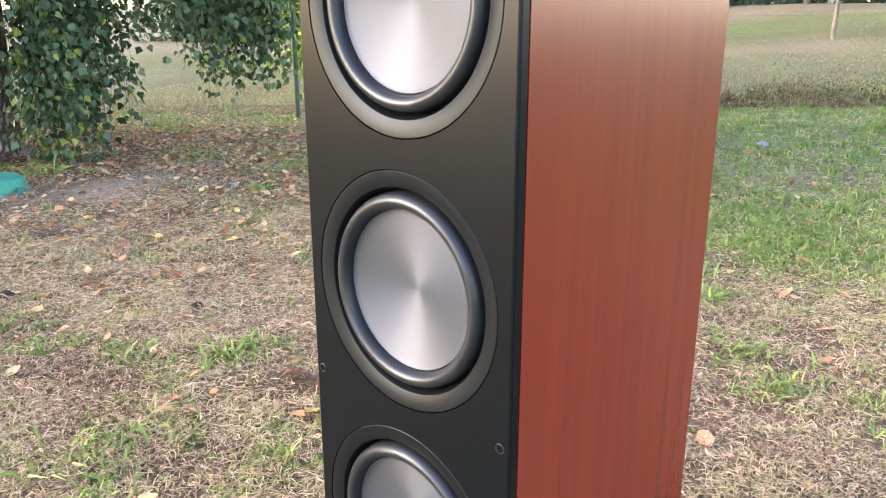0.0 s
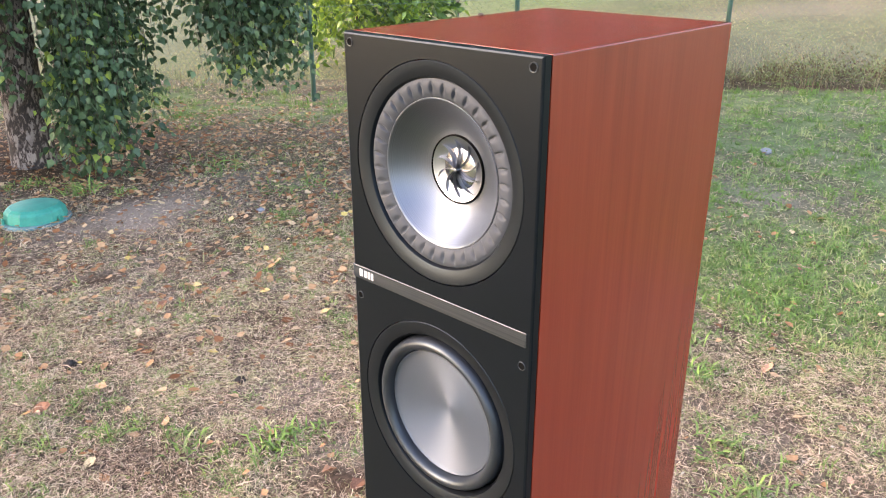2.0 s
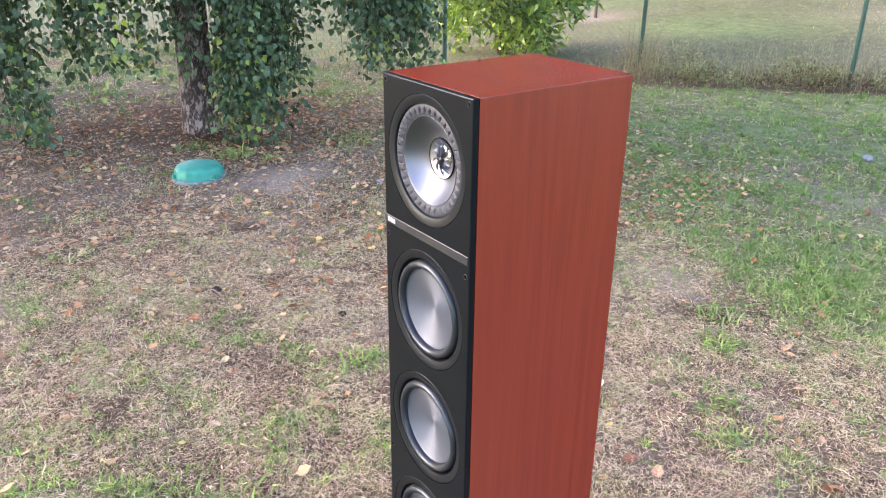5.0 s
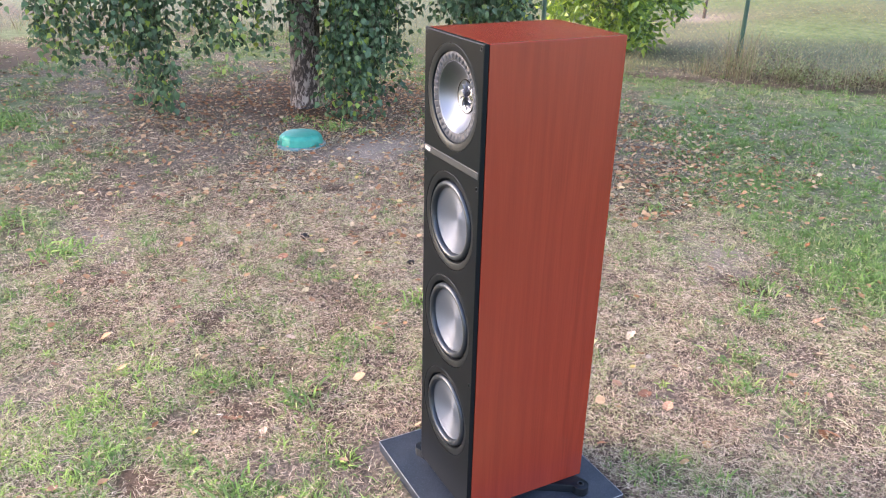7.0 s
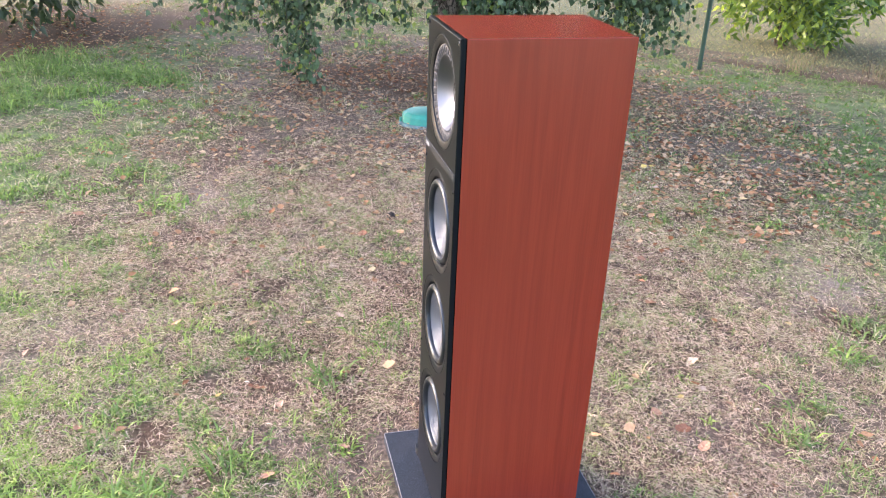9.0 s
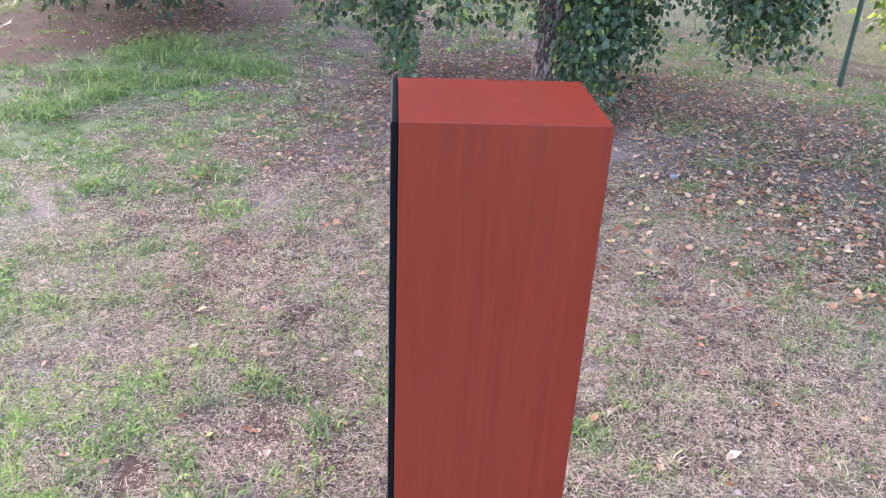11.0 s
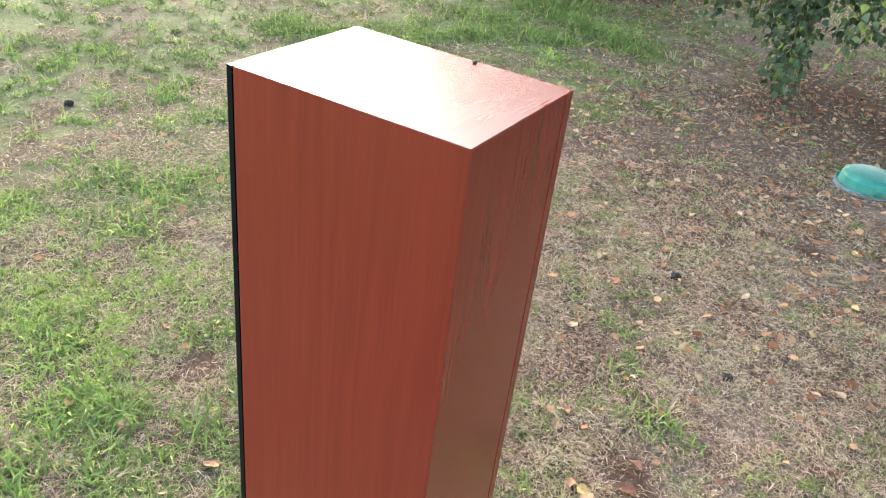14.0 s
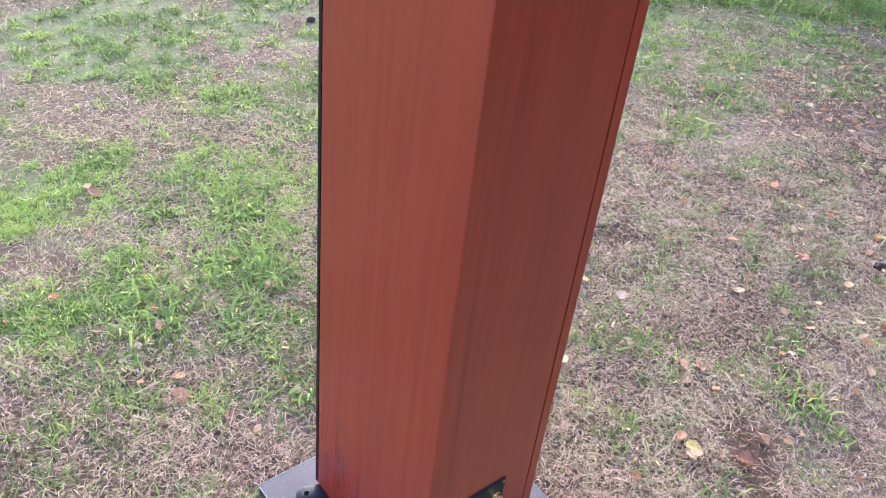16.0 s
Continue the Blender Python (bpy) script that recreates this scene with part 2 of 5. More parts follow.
def bark_material():
    m, t, b = material("birch_bark", 0.8)
    wob = noise_tex(t, coords(t, (30, 30, 12)), 1.0, 4.0, 0.6)
    vec = t.nodes.new("ShaderNodeVectorMath")
    vec.operation = 'ADD'
    off = mix(t, 1.0, (0.0, 0.0, 0.0), ramp(t, wob, [(0.25, (0, 0, 0)), (0.75, (1.6, 1.2, 1.4))]))
    t.links.new(coords(t, (22.0, 22.0, 9.0)), vec.inputs[0])
    t.links.new(off, vec.inputs[1])
    vo = node(t, "ShaderNodeTexVoronoi", Scale=1.0)
    vo.feature = 'DISTANCE_TO_EDGE'
    t.links.new(vec.outputs[0], vo.inputs["Vector"])
    n = noise_tex(t, coords(t, (20.0, 20.0, 9.0)), 1.0, 6.0, 0.65)
    plate = ramp(t, vo.outputs["Distance"], [(0.04, (0, 0, 0)), (0.19, (1, 1, 1))])
    f = mix(t, 0.9, n, plate, 'MULTIPLY')
    c = ramp(t, f, [(0.10, (0.045, 0.033, 0.030)), (0.26, (0.115, 0.083, 0.072)), (0.38, (0.215, 0.172, 0.155)), (0.56, (0.32, 0.27, 0.245))])
    t.links.new(c, b.inputs["Base Color"])
    bump(t, b, f, 0.7, 0.02)
    return m


bark = bark_material()
twig_mat = plain("twig_bark", (0.045, 0.03, 0.024), 0.8)
pale_bark = plain("pale_bark", (0.25, 0.235, 0.225), 0.8, 0.0, 0.4, 9.0)
grey_bark = plain("grey_bark", (0.15, 0.125, 0.105), 0.85, 0.0, 0.4, 12.0)
brown_bark = plain("brown_bark", (0.10, 0.07, 0.05), 0.85, 0.0, 0.4, 20.0)
clod_mat = plain("dark_clod", (0.018, 0.012, 0.010), 0.85, 0.0, 0.5, 90.0)
stone_mat = plain("grey_stone", (0.20, 0.205, 0.23), 0.7, 0.0, 0.2, 60.0)


# ---- mesh helpers ----
def part(name, bm, mat, parent=None, label="", smooth=None):
    me = bpy.data.meshes.new(name)
    bm.to_mesh(me)
    bm.free()
    me.materials.append(mat)
    if smooth is not None:
        for p in me.polygons:
            p.use_smooth = True
        if smooth > 0:
            me.set_sharp_from_angle(angle=radians(smooth))
    ob = new(name, me)
    if parent:
        ob.parent = parent
    if label:
        ob["label"] = label
    return ob


def thing(name, label, category, group="", kind="", at=(0, 0, 0), turn=0.0):
    ob = new(name)
    ob.empty_display_size = 0.05
    ob.matrix_world = pose(*at, 0, 0, turn)
    return tagged(ob, label, category, group, kind)


def box(x0, x1, y0, y1, z0, z1, bevel=0.0, seg=2, bm=None):
    bm = bm or bmesh.new()
    r = bmesh.ops.create_cube(bm, size=1)
    for v in r["verts"]:
        v.co = Vector(((x0 + x1) / 2 + v.co.x * (x1 - x0), (y0 + y1) / 2 + v.co.y * (y1 - y0), (z0 + z1) / 2 + v.co.z * (z1 - z0)))
    if bevel:
        es = list({e for v in r["verts"] for e in v.link_edges})
        bmesh.ops.bevel(bm, geom=es, offset=bevel, segments=seg, profile=0.5, affect='EDGES')
    return bm


def lathe(profile, n=96, cx=0.0, cz=0.0, bm=None):
    """Turned about the y axis; profile rows are radius and depth."""
    bm = bm or bmesh.new()
    rings = []
    for r, y in profile:
        if r < 1e-6:
            rings.append([bm.verts.new((cx, y, cz))])
        else:
            rings.append([bm.verts.new((cx + r * math.cos(2 * math.pi * k / n), y, cz + r * math.sin(2 * math.pi * k / n))) for k in range(n)])
    for a, b in zip(rings, rings[1:]):
        for k in range(n):
            j = (k + 1) % n
            if len(a) == 1:
                bm.faces.new((a[0], b[j], b[k]))
            elif len(b) == 1:
                bm.faces.new((a[k], a[j], b[0]))
            else:
                bm.faces.new((a[k], a[j], b[j], b[k]))
    bmesh.ops.recalc_face_normals(bm, faces=bm.faces)
    return bm


def lathe_z(profile, n=48, bm=None):
    bm = lathe(profile, n, bm=bm)
    bmesh.ops.rotate(bm, verts=bm.verts, cent=(0, 0, 0), matrix=Matrix.Rotation(radians(90), 3, 'X'))
    return bm


def arrays(name, verts, tris, mat, tone=None, parent=None, label="", smooth=False):
    """One mesh from numpy arrays of points and triangles."""
    me = bpy.data.meshes.new(name)
    nv, nt = len(verts), len(tris)
    me.vertices.add(nv)
    me.vertices.foreach_set("co", np.asarray(verts, np.float32).ravel())
    me.loops.add(nt * 3)
    me.loops.foreach_set("vertex_index", np.asarray(tris, np.int32).ravel())
    me.polygons.add(nt)
    me.polygons.foreach_set("loop_start", np.arange(0, nt * 3, 3, dtype=np.int32))
    me.update(calc_edges=True)
    if tone is not None:
        at = me.attributes.new("tone", 'FLOAT', 'POINT')
        at.data.foreach_set("value", np.asarray(tone, np.float32))
    me.materials.append(mat)
    if smooth:
        me.shade_smooth()
    ob = new(name, me)
    if parent:
        ob.parent = parent
    if label:
        ob["label"] = label
    return ob


def tube(points, radii, n=8, bm=None, cap=True):
    """A tapered tube along points."""
    bm = bm or bmesh.new()
    pts = [Vector(p) for p in points]
    rings = []
    for i, p in enumerate(pts):
        d = (pts[min(i + 1, len(pts) - 1)] - pts[max(i - 1, 0)]).normalized()
        u = d.orthogonal().normalized() if i == 0 else (u - d * u.dot(d)).normalized()
        w = d.cross(u)
        rings.append([bm.verts.new(p + radii[i] * (math.cos(2 * math.pi * k / n) * u + math.sin(2 * math.pi * k / n) * w)) for k in range(n)])
    for a, b in zip(rings, rings[1:]):
        for k in range(n):
            bm.faces.new((a[k], a[(k + 1) % n], b[(k + 1) % n], b[k]))
    if cap:
        bm.faces.new(rings[0][::-1])
        bm.faces.new(rings[-1])
    return bm


rng = np.random.default_rng(7)


def vnoise(x, y, scale, seed=0):
    """Smooth value noise of numpy arrays, 0 to 1."""
    g = np.random.default_rng(100 + seed).random((64, 64))
    u, v = np.asarray(x) * scale + 500.3, np.asarray(y) * scale + 500.7
    i, j = np.floor(u).astype(int), np.floor(v).astype(int)
    a, b = u - i, v - j
    a, b = a * a * (3 - 2 * a), b * b * (3 - 2 * b)
    i0, i1, j0, j1 = i % 64, (i + 1) % 64, j % 64, (j + 1) % 64
    return (g[i0, j0] * (1 - a) + g[i1, j0] * a) * (1 - b) + (g[i0, j1] * (1 - a) + g[i1, j1] * a) * b


def step(e0, e1, v):
    s = np.clip((v - e0) / (e1 - e0), 0, 1)
    return s * s * (3 - 2 * s)


def spot(x, y, cx, cy, sx, sy):
    return np.exp(-(((x - cx) / sx) ** 2 + ((y - cy) / sy) ** 2))


# ---- the plan of the ground ----
POST = (-4.15, 5.34)
ALONG, OUT = (0.762, 0.647), (-0.647, 0.762)


def fence_coords(x, y):
    a = (x - POST[0]) * ALONG[0] + (y - POST[1]) * ALONG[1]
    f = (x - POST[0]) * OUT[0] + (y - POST[1]) * OUT[1]
    return a, f


def height(x, y):
    """Height of the ground: a nearly level lawn, a slight hollow at the fence, a field that climbs beyond it."""
    x, y = np.asarray(x, float), np.asarray(y, float)
    a, f = fence_coords(x, y)
    tilt = 0.012 * x - 0.016 * np.clip(y - 1.2, 0, 4) - 0.030 * np.clip(-0.4 - y, 0, 2.6)
    lawn = 0.012 + 0.15 * np.tanh(tilt / 0.15)
    ac = np.clip(a, -2.5, 7)
    edge = -0.13 + 0.015 * ac
    near, far = 0.07 + 0.067 * ac, 0.48 + 0.055 * ac
    fc = np.clip(f, 0, 13.5)
    field = edge + np.where(fc < 4.2, near * fc / 4.2, near + (far - near) * (fc - 4.2) / 9.3)
    k = step(-2.6, 0.0, f) * step(-7, -2, a)
    bumps = 0.020 * (vnoise(x, y, 1.1, 1) - 0.5) + 0.012 * (vnoise(x, y, 4.0, 2) - 0.5)
    bumps = bumps * (1 - 0.9 * spot(x, y, 0, 0.16, 0.5, 0.5))
    lawn = lawn - 0.010 * spot(x, y, 0, 0.16, 0.55, 0.55) - 0.013 * spot(x, y, -0.02, 0.165, 0.36, 0.36)
    return lawn * (1 - k) + np.where(f > 0, field, edge) * k + bumps


def green_at(x, y):
    a, f = fence_coords(x, y)
    n1 = vnoise(x, y, 1.7, 3)
    lush = step(-0.25, 0.35, y - (1.85 + 0.75 * np.clip(-0.9 - x, 0, 9)) + 0.5 * (n1 - 0.5)) * step(-0.2, -0.6, f)
    lush = lush * (1 - 0.55 * spot(x, y, -1.0, 3.3, 0.55, 0.45) - 0.35 * spot(x, y, -1.9, 3.6, 0.6, 0.4))
    g = 0.11 + 0.30 * step(2.0, 3.0, y) * step(-4.0, -2.0, x)
    g = g + 0.50 * step(-2.3, -1.5, f) * step(-0.35, -0.6, f)
    g = g + 0.75 * spot(x, y, 0.25, -1.05, 0.5, 0.5) + 0.30 * spot(x, y, -0.25, -1.85, 0.8, 0.5) + 0.16 * spot(x, y, -0.35, -0.55, 0.5, 0.4) + 0.40 * spot(x, y, -1.5, -2.8, 1.7, 0.9) + 0.12 * spot(x, y, -1.2, -1.4, 0.9, 0.6)
    g = g + 0.55 * spot(x, y, -4.6, -1.5, 1.2, 0.6) + 0.35 * spot(x, y, -3.6, -2.2, 1.2, 0.6) + 0.5 * spot(x, y, -6.0, -0.5, 1.2, 0.7) + 0.8 * spot(x, y, -7.8, 1.6, 1.8, 2.4)
    g = g + 0.60 * step(-1.8, -2.8, x) * step(-0.4, -1.3, y) * step(-6.6, -5.8, x)
    # last term: unseen ground past x 1.1, greened to dim the side panel's reflection
    g = g + 0.30 * spot(x, y, -3.4, -0.8, 0.9, 0.5) + 1.1 * step(-2.0, -3.0, y) + 1.4 * step(1.1, 1.9, x)
    # the field: a long shadow and a patch near the wire painted as greener grass, dry elsewhere
    shade_band = spot(f, a, 6.3 + 0.12 * a, 2.0, 1.25, 5.0) + 0.9 * spot(a, f, 0.6, 3.1, 1.3, 0.9)
    field = np.clip(0.46 + 0.62 * shade_band + 0.3 * (vnoise(a, f, 0.5, 8) - 0.5) + 0.3 * (vnoise(a, f, 1.7, 9) - 0.5), 0, 1)
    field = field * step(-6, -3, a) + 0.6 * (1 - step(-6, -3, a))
    n3 = step(0.44, 0.60, 0.45 * vnoise(x, y, 4.3, 14) + 0.35 * vnoise(x, y, 8.7, 15) + 0.2 * vnoise(x, y, 18.0, 16))
    close = step(8.5, 6.0, np.hypot(x + 2.5, y - 0.5))
    n3 = n3 * close + 0.45 * (1 - close)
    lawn = np.clip(np.maximum(g * (0.08 + 0.25 * n1 + 1.5 * n3), lush * (0.56 + 0.42 * n3)), 0, 1)
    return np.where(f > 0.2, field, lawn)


def olive_at(x, y):
    """Where the dead grass has kept some of its green."""
    return np.clip(step(-0.5, -1.5, y) * (1 - 0.8 * step(-1.8, -2.8, y)) * (0.55 + 0.9 * (vnoise(x, y, 2.1, 18) - 0.3)) + 0.35 * step(1.2, 2.0, y), 0, 1)


def bare_at(x, y):
    n = vnoise(x, y, 2.3, 5)
    b = 1.2 * spot(x, y, -2.90, 1.10, 0.20, 0.42) + 0.8 * spot(x, y, -0.87, 1.80, 0.20, 0.12) + 0.7 * spot(x, y, -2.05, -0.60, 0.3, 0.2) + 0.75 * spot(x, y, -0.92, -1.02, 0.16, 0.12)
    b = b + 0.6 * spot(x, y, -1.0, 3.3, 0.28, 0.2) + 0.6 * spot(x, y, -0.77, 1.64, 0.22, 0.12) + 0.6 * spot(x, y, -2.08, -1.55, 0.22, 0.16) + 0.4 * spot(x, y, -1.88, 0.61, 0.25, 0.2)
    b = b + 0.35 * spot(x, y, -0.15, 1.25, 0.4, 0.2) + 0.35 * step(0.66, 0.86, n) * step(0.5, 0.2, green_at(x, y))
    b = b * (0.35 + 1.1 * vnoise(x, y, 9.0, 17))
    a, f = fence_coords(x, y)
    # sunlit field strips painted as pale soil; the sapling stands in bare ground
    worn_sunlit = 0.16 * step(0.30, 0.65, vnoise(a, f, 0.6, 10)) * (1 - 0.8 * spot(f, a, 6.3 + 0.12 * a, 2.0, 1.25, 5.0)) + 0.45 * step(7.8, 10.0, f) * (0.4 + 0.9 * vnoise(a, f, 0.9, 9)) + 0.5 * spot(a, f, 4.2, 3.7, 1.6, 0.5) + 0.9 * spot(x, y, -7.50, 8.18, 0.4, 0.4)
    b = np.where(f > 0.6, worn_sunlit, b)
    return np.clip(b, 0, 1)


def mulch_shade_at(x, y):
    m = 0.95 * step(1.25, 0.4, np.hypot((x + 4.30), (y - 1.05) * 0.85)) + 1.0 * step(1.5, 0.9, np.hypot((x + 7.0) * 0.8, y + 2.6))
    m = m + 0.25 * spot(x, y, -3.3, 2.4, 0.9, 0.75) + 0.10 * spot(x, y, -2.3, 2.4, 0.7, 0.6) + 0.18 * spot(x, y, -3.2, -0.1, 0.6, 0.7)
    m = m + 1.1 * step(-7.3, -7.7, x + y) * step(-9.2, -8.5, x + y) * step(0.0, -0.6, y)
    for cx, cy in ((-0.52, -0.31), (-0.39, -0.63), (-0.28, -0.69), (-0.36, -0.67), (-0.42, -1.10), (0.31, -0.45)):
        m = m + 0.8 * spot(x, y, cx, cy, 0.05, 0.05)
    m = m + 0.8 * step(0.66, 0.76, 0.6 * vnoise(x, y, 5.3, 31) + 0.4 * vnoise(x, y, 13.0, 32)) * step(3.2, 1.6, np.hypot(x + 0.8, y - 0.2))
    m = m * (1 - 0.9 * spot(x, y, -2.86, 1.10, 0.26, 0.42))
    a, f = fence_coords(x, y)
    # dark soil strip at the fence foot stands in for shade under the weeds
    m = m + 0.9 * spot(f, 0 * f, -0.36, 0, 0.17, 1) * step(-3, -1, a)
    return np.clip(m * (0.5 + 0.9 * vnoise(x, y, 3.1, 6)), 0, 1)


def litter_at(x, y):
    l = 0.55 * step(1.5, 0.7, np.hypot((x + 4.2), (y - 1.1) * 0.8)) + 0.28 * step(2.5, 1.2, np.hypot((x + 4.0), (y - 1.0) * 0.8)) + 1.2 * spot(x, y, -2.9, 2.3, 0.9, 0.8) + 0.85 * spot(x, y, -1.9, 2.2, 0.7, 0.8)
    l = l * (1 - 0.8 * spot(x, y, -2.86, 1.05, 0.2, 0.4)) + 0.12 * spot(x, y, -1.9, 0.9, 0.9, 0.7) + 1.0 * spot(x, y, -6.4, -1.7, 1.2, 0.9) + 0.022
    l = l + 0.12 * spot(x, y, -0.6, 2.2, 1.2, 1.4)
    a, f = fence_coords(x, y)
    l = l + 0.4 * spot(f, 0 * f, -0.55, 0, 0.14, 1) * step(-0.5, 0.5, a)
    return np.clip(l, 0, 1)


# ---- ground ----
def graded(lo, hi, near, far):
    core = np.arange(lo, hi + 1e-6, near)
    grow = near * np.cumsum(1.22 ** np.arange(1, 60))
    grow = grow[grow < far]
    return np.concatenate([(lo - grow)[::-1], core, hi + grow])


gx, gy = graded(-7.5, 2.6, 0.075, 1800), graded(-3.6, 7.6, 0.075, 1800)
GX, GY = np.meshgrid(gx, gy)
GZ = height(GX, GY)
idx = np.arange(GX.size).reshape(GX.shape)
q0, q1, q2, q3 = idx[:-1, :-1].ravel(), idx[:-1, 1:].ravel(), idx[1:, 1:].ravel(), idx[1:, :-1].ravel()
tri = np.concatenate([np.c_[q0, q1, q2], np.c_[q0, q2, q3]])
ground = arrays("ground", np.c_[GX.ravel(), GY.ravel(), GZ.ravel()], tri, ground_mat, smooth=True)
for nm, fn in (("green", green_at), ("olive", olive_at), ("bare", bare_at), ("mulch_shade", mulch_shade_at)):
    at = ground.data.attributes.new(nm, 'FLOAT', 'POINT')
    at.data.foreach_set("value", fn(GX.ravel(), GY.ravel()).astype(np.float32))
tagged(ground, "patchy lawn of dry straw, green tufts and bare soil", "lawn", kind="structure")


# ---- loudspeaker ----
HALF, DEPTH, BOTTOM, TOP, SEAM = 0.12, 0.324, 0.048, 1.114, 0.0102
UNIQ_Z, WOOFER_Z = 0.993, (0.733, 0.496, 0.259)
TRIM_R = 0.1055


def baffle_mesh():
    """Black front plate with four round openings, rounded front edges."""
    bm = bmesh.new()
    e, th = 0.0022, SEAM - 0.0008
    x0, x1 = -HALF + e, HALF - e
    cuts = [BOTTOM + e, 0.3775, 0.6145, 0.863, TOP - e]
    centres = [WOOFER_Z[2], WOOFER_Z[1], WOOFER_Z[0], UNIQ_Z]
    n = 96
    for i, cz in enumerate(centres):
        lo, hi = cuts[i], cuts[i + 1]
        inner, outer, deep = [], [], []
        for k in range(n):
            a = 2 * math.pi * (k + 0.5) / n
            c, s = math.cos(a), math.sin(a)
            r = TRIM_R + 0.0006
            inner.append(bm.verts.new((r * c, 0, cz + r * s)))
            deep.append(bm.verts.new((r * c, th, cz + r * s)))
            tx = (x1 if c > 0 else x0) / c
            tz = ((hi if s > 0 else lo) - cz) / s
            q = min(tx, tz)
            outer.append(bm.verts.new((q * c, 0, cz + q * s)))
        for k in range(n):
            j = (k + 1) % n
            bm.faces.new((outer[k], outer[j], inner[j], inner[k]))
            bm.faces.new((inner[k], inner[j], deep[j], deep[k]))
        # corners of the cell that the fan leaves open
        for k in range(n):
            j = (k + 1) % n
            a, b = outer[k].co, outer[j].co
            if abs(a.x - b.x) > 1e-6 and abs(a.z - b.z) > 1e-6:
                cx = x1 if (a.x + b.x) > 0 else x0
                czz = hi if (a.z + b.z) / 2 > cz else lo
                v = bm.verts.new((cx, 0, czz))
                bm.faces.new((outer[k], v, outer[j]))
    # rounded rim and sides
    loops = []
    for d, y in ((e, 0.0), (e * 0.35, e * 0.3), (0.0, e), (0.0, th)):
        loops.append([bm.verts.new((sx * (HALF - d), y, (TOP - d) if sz > 0 else (BOTTOM + d))) for sx, sz in ((-1, -1), (1, -1), (1, 1), (-1, 1))])
    for a, b in zip(loops, loops[1:]):
        for k in range(4):
            j = (k + 1) % 4
            bm.faces.new((a[k], a[j], b[j], b[k]))
    bmesh.ops.remove_doubles(bm, verts=bm.verts, dist=1e-5)
    bmesh.ops.recalc_face_normals(bm, faces=bm.faces)
    return bm


speaker = thing("loudspeaker", "tall floor-standing loudspeaker in red cherry veneer with black baffle", "loudspeaker")
part("baffle", baffle_mesh(), satin_black, speaker, "satin black front panel", smooth=25)
part("side_panel", box(HALF - 0.018, HALF, SEAM + 0.0012, DEPTH - 0.0014, BOTTOM, TOP - 0.0006, 0.0005), veneer_z, speaker, "red cherry veneer with upright grain")
part("side_panel", box(-HALF, -HALF + 0.018, SEAM + 0.0012, DEPTH, BOTTOM, TOP - 0.0006, 0.0005), veneer_z, speaker, "red cherry veneer with upright grain")
part("top_panel", box(-HALF + 0.0003, HALF - 0.0003, SEAM + 0.0012, DEPTH - 0.0012, TOP - 0.018, TOP, 0.0002), veneer_x, speaker, "red cherry veneer with grain across")
part("back_panel", box(-HALF + 0.0205, HALF - 0.0004, DEPTH - 0.016, DEPTH, BOTTOM + 0.0004, TOP - 0.0009, 0.0012), veneer_z, speaker)
part("edge_strip", box(-HALF + 0.0182, -HALF + 0.0203, DEPTH - 0.016, DEPTH - 0.0018, BOTTOM + 0.001, TOP - 0.002), dark_gap, speaker, "dark joint beside the back panel")
part("bottom_panel", box(-HALF + 0.0185, HALF - 0.0185, SEAM + 0.002, DEPTH - 0.0185, BOTTOM + 0.0006, BOTTOM + 0.018), plastic_black, speaker)
for a in ((-HALF + 0.002, -HALF + 0.014, BOTTOM + 0.002, TOP - 0.002), (HALF - 0.014, HALF - 0.002, BOTTOM + 0.002, TOP - 0.002)):
    part("gap_strip", box(a[0], a[1], SEAM - 0.0006, SEAM + 0.0011, a[2], a[3]), dark_gap, speaker, "dark gap behind the baffle")
for z in (BOTTOM + 0.002, TOP - 0.012):
    part("gap_strip", box(-HALF + 0.0142, HALF - 0.0142, SEAM - 0.0006, SEAM + 0.0011, z, z + 0.010), dark_gap, speaker, "dark gap behind the baffle")


def trim_ring(driver):
    r = TRIM_R
    prof = [(r - 0.0003, 0.006), (r - 0.0003, 0.0007), (r - 0.0009, 0.0002), (r - 0.004, 0.0004), (r - 0.010, 0.0013), (r - 0.0145, 0.0030), (r - 0.0162, 0.0062), (r - 0.0172, 0.016)]
    return part("trim_ring", lathe(prof, 120), trim_black, driver, "satin black dished trim ring", smooth=40)


def woofer(cz):
    d = new("woofer")
    d.parent = speaker
    d.location = (0, 0, cz)
    d["label"] = "bass driver with a shallow spun aluminium cone"
    trim_ring(d)
    roll = [(0.0862, 0.014)] + [(0.0786 + 0.0070 * math.cos(a), 0.0085 - 0.0095 * math.sin(a)) for a in [math.pi * k / 14 for k in range(15)]] + [(0.0712, 0.0105)]
    part("surround", lathe(roll, 120), rubber, d, "black half-roll rubber surround", smooth=80)
    cone = [(0.0712, 0.0112), (0.0709, 0.0092), (0.0702, 0.0088), (0.0694, 0.0096)]
    cone += [(0.0694 * (1 - k / 24.0), 0.0096 + 0.0115 * (1 - (1 - k / 24.0) ** 2)) for k in range(1, 24)] + [(0, 0.0211)]
    part("cone", lathe(cone, 120), cone_metal, d, "concave spun aluminium cone", smooth=50)
    part("basket", lathe([(TRIM_R, 0.011), (0.086, 0.0166), (0.02, 0.026), (0, 0.026)], 48), dark_gap, d)
    return d


for cz in WOOFER_Z:
    woofer(cz)


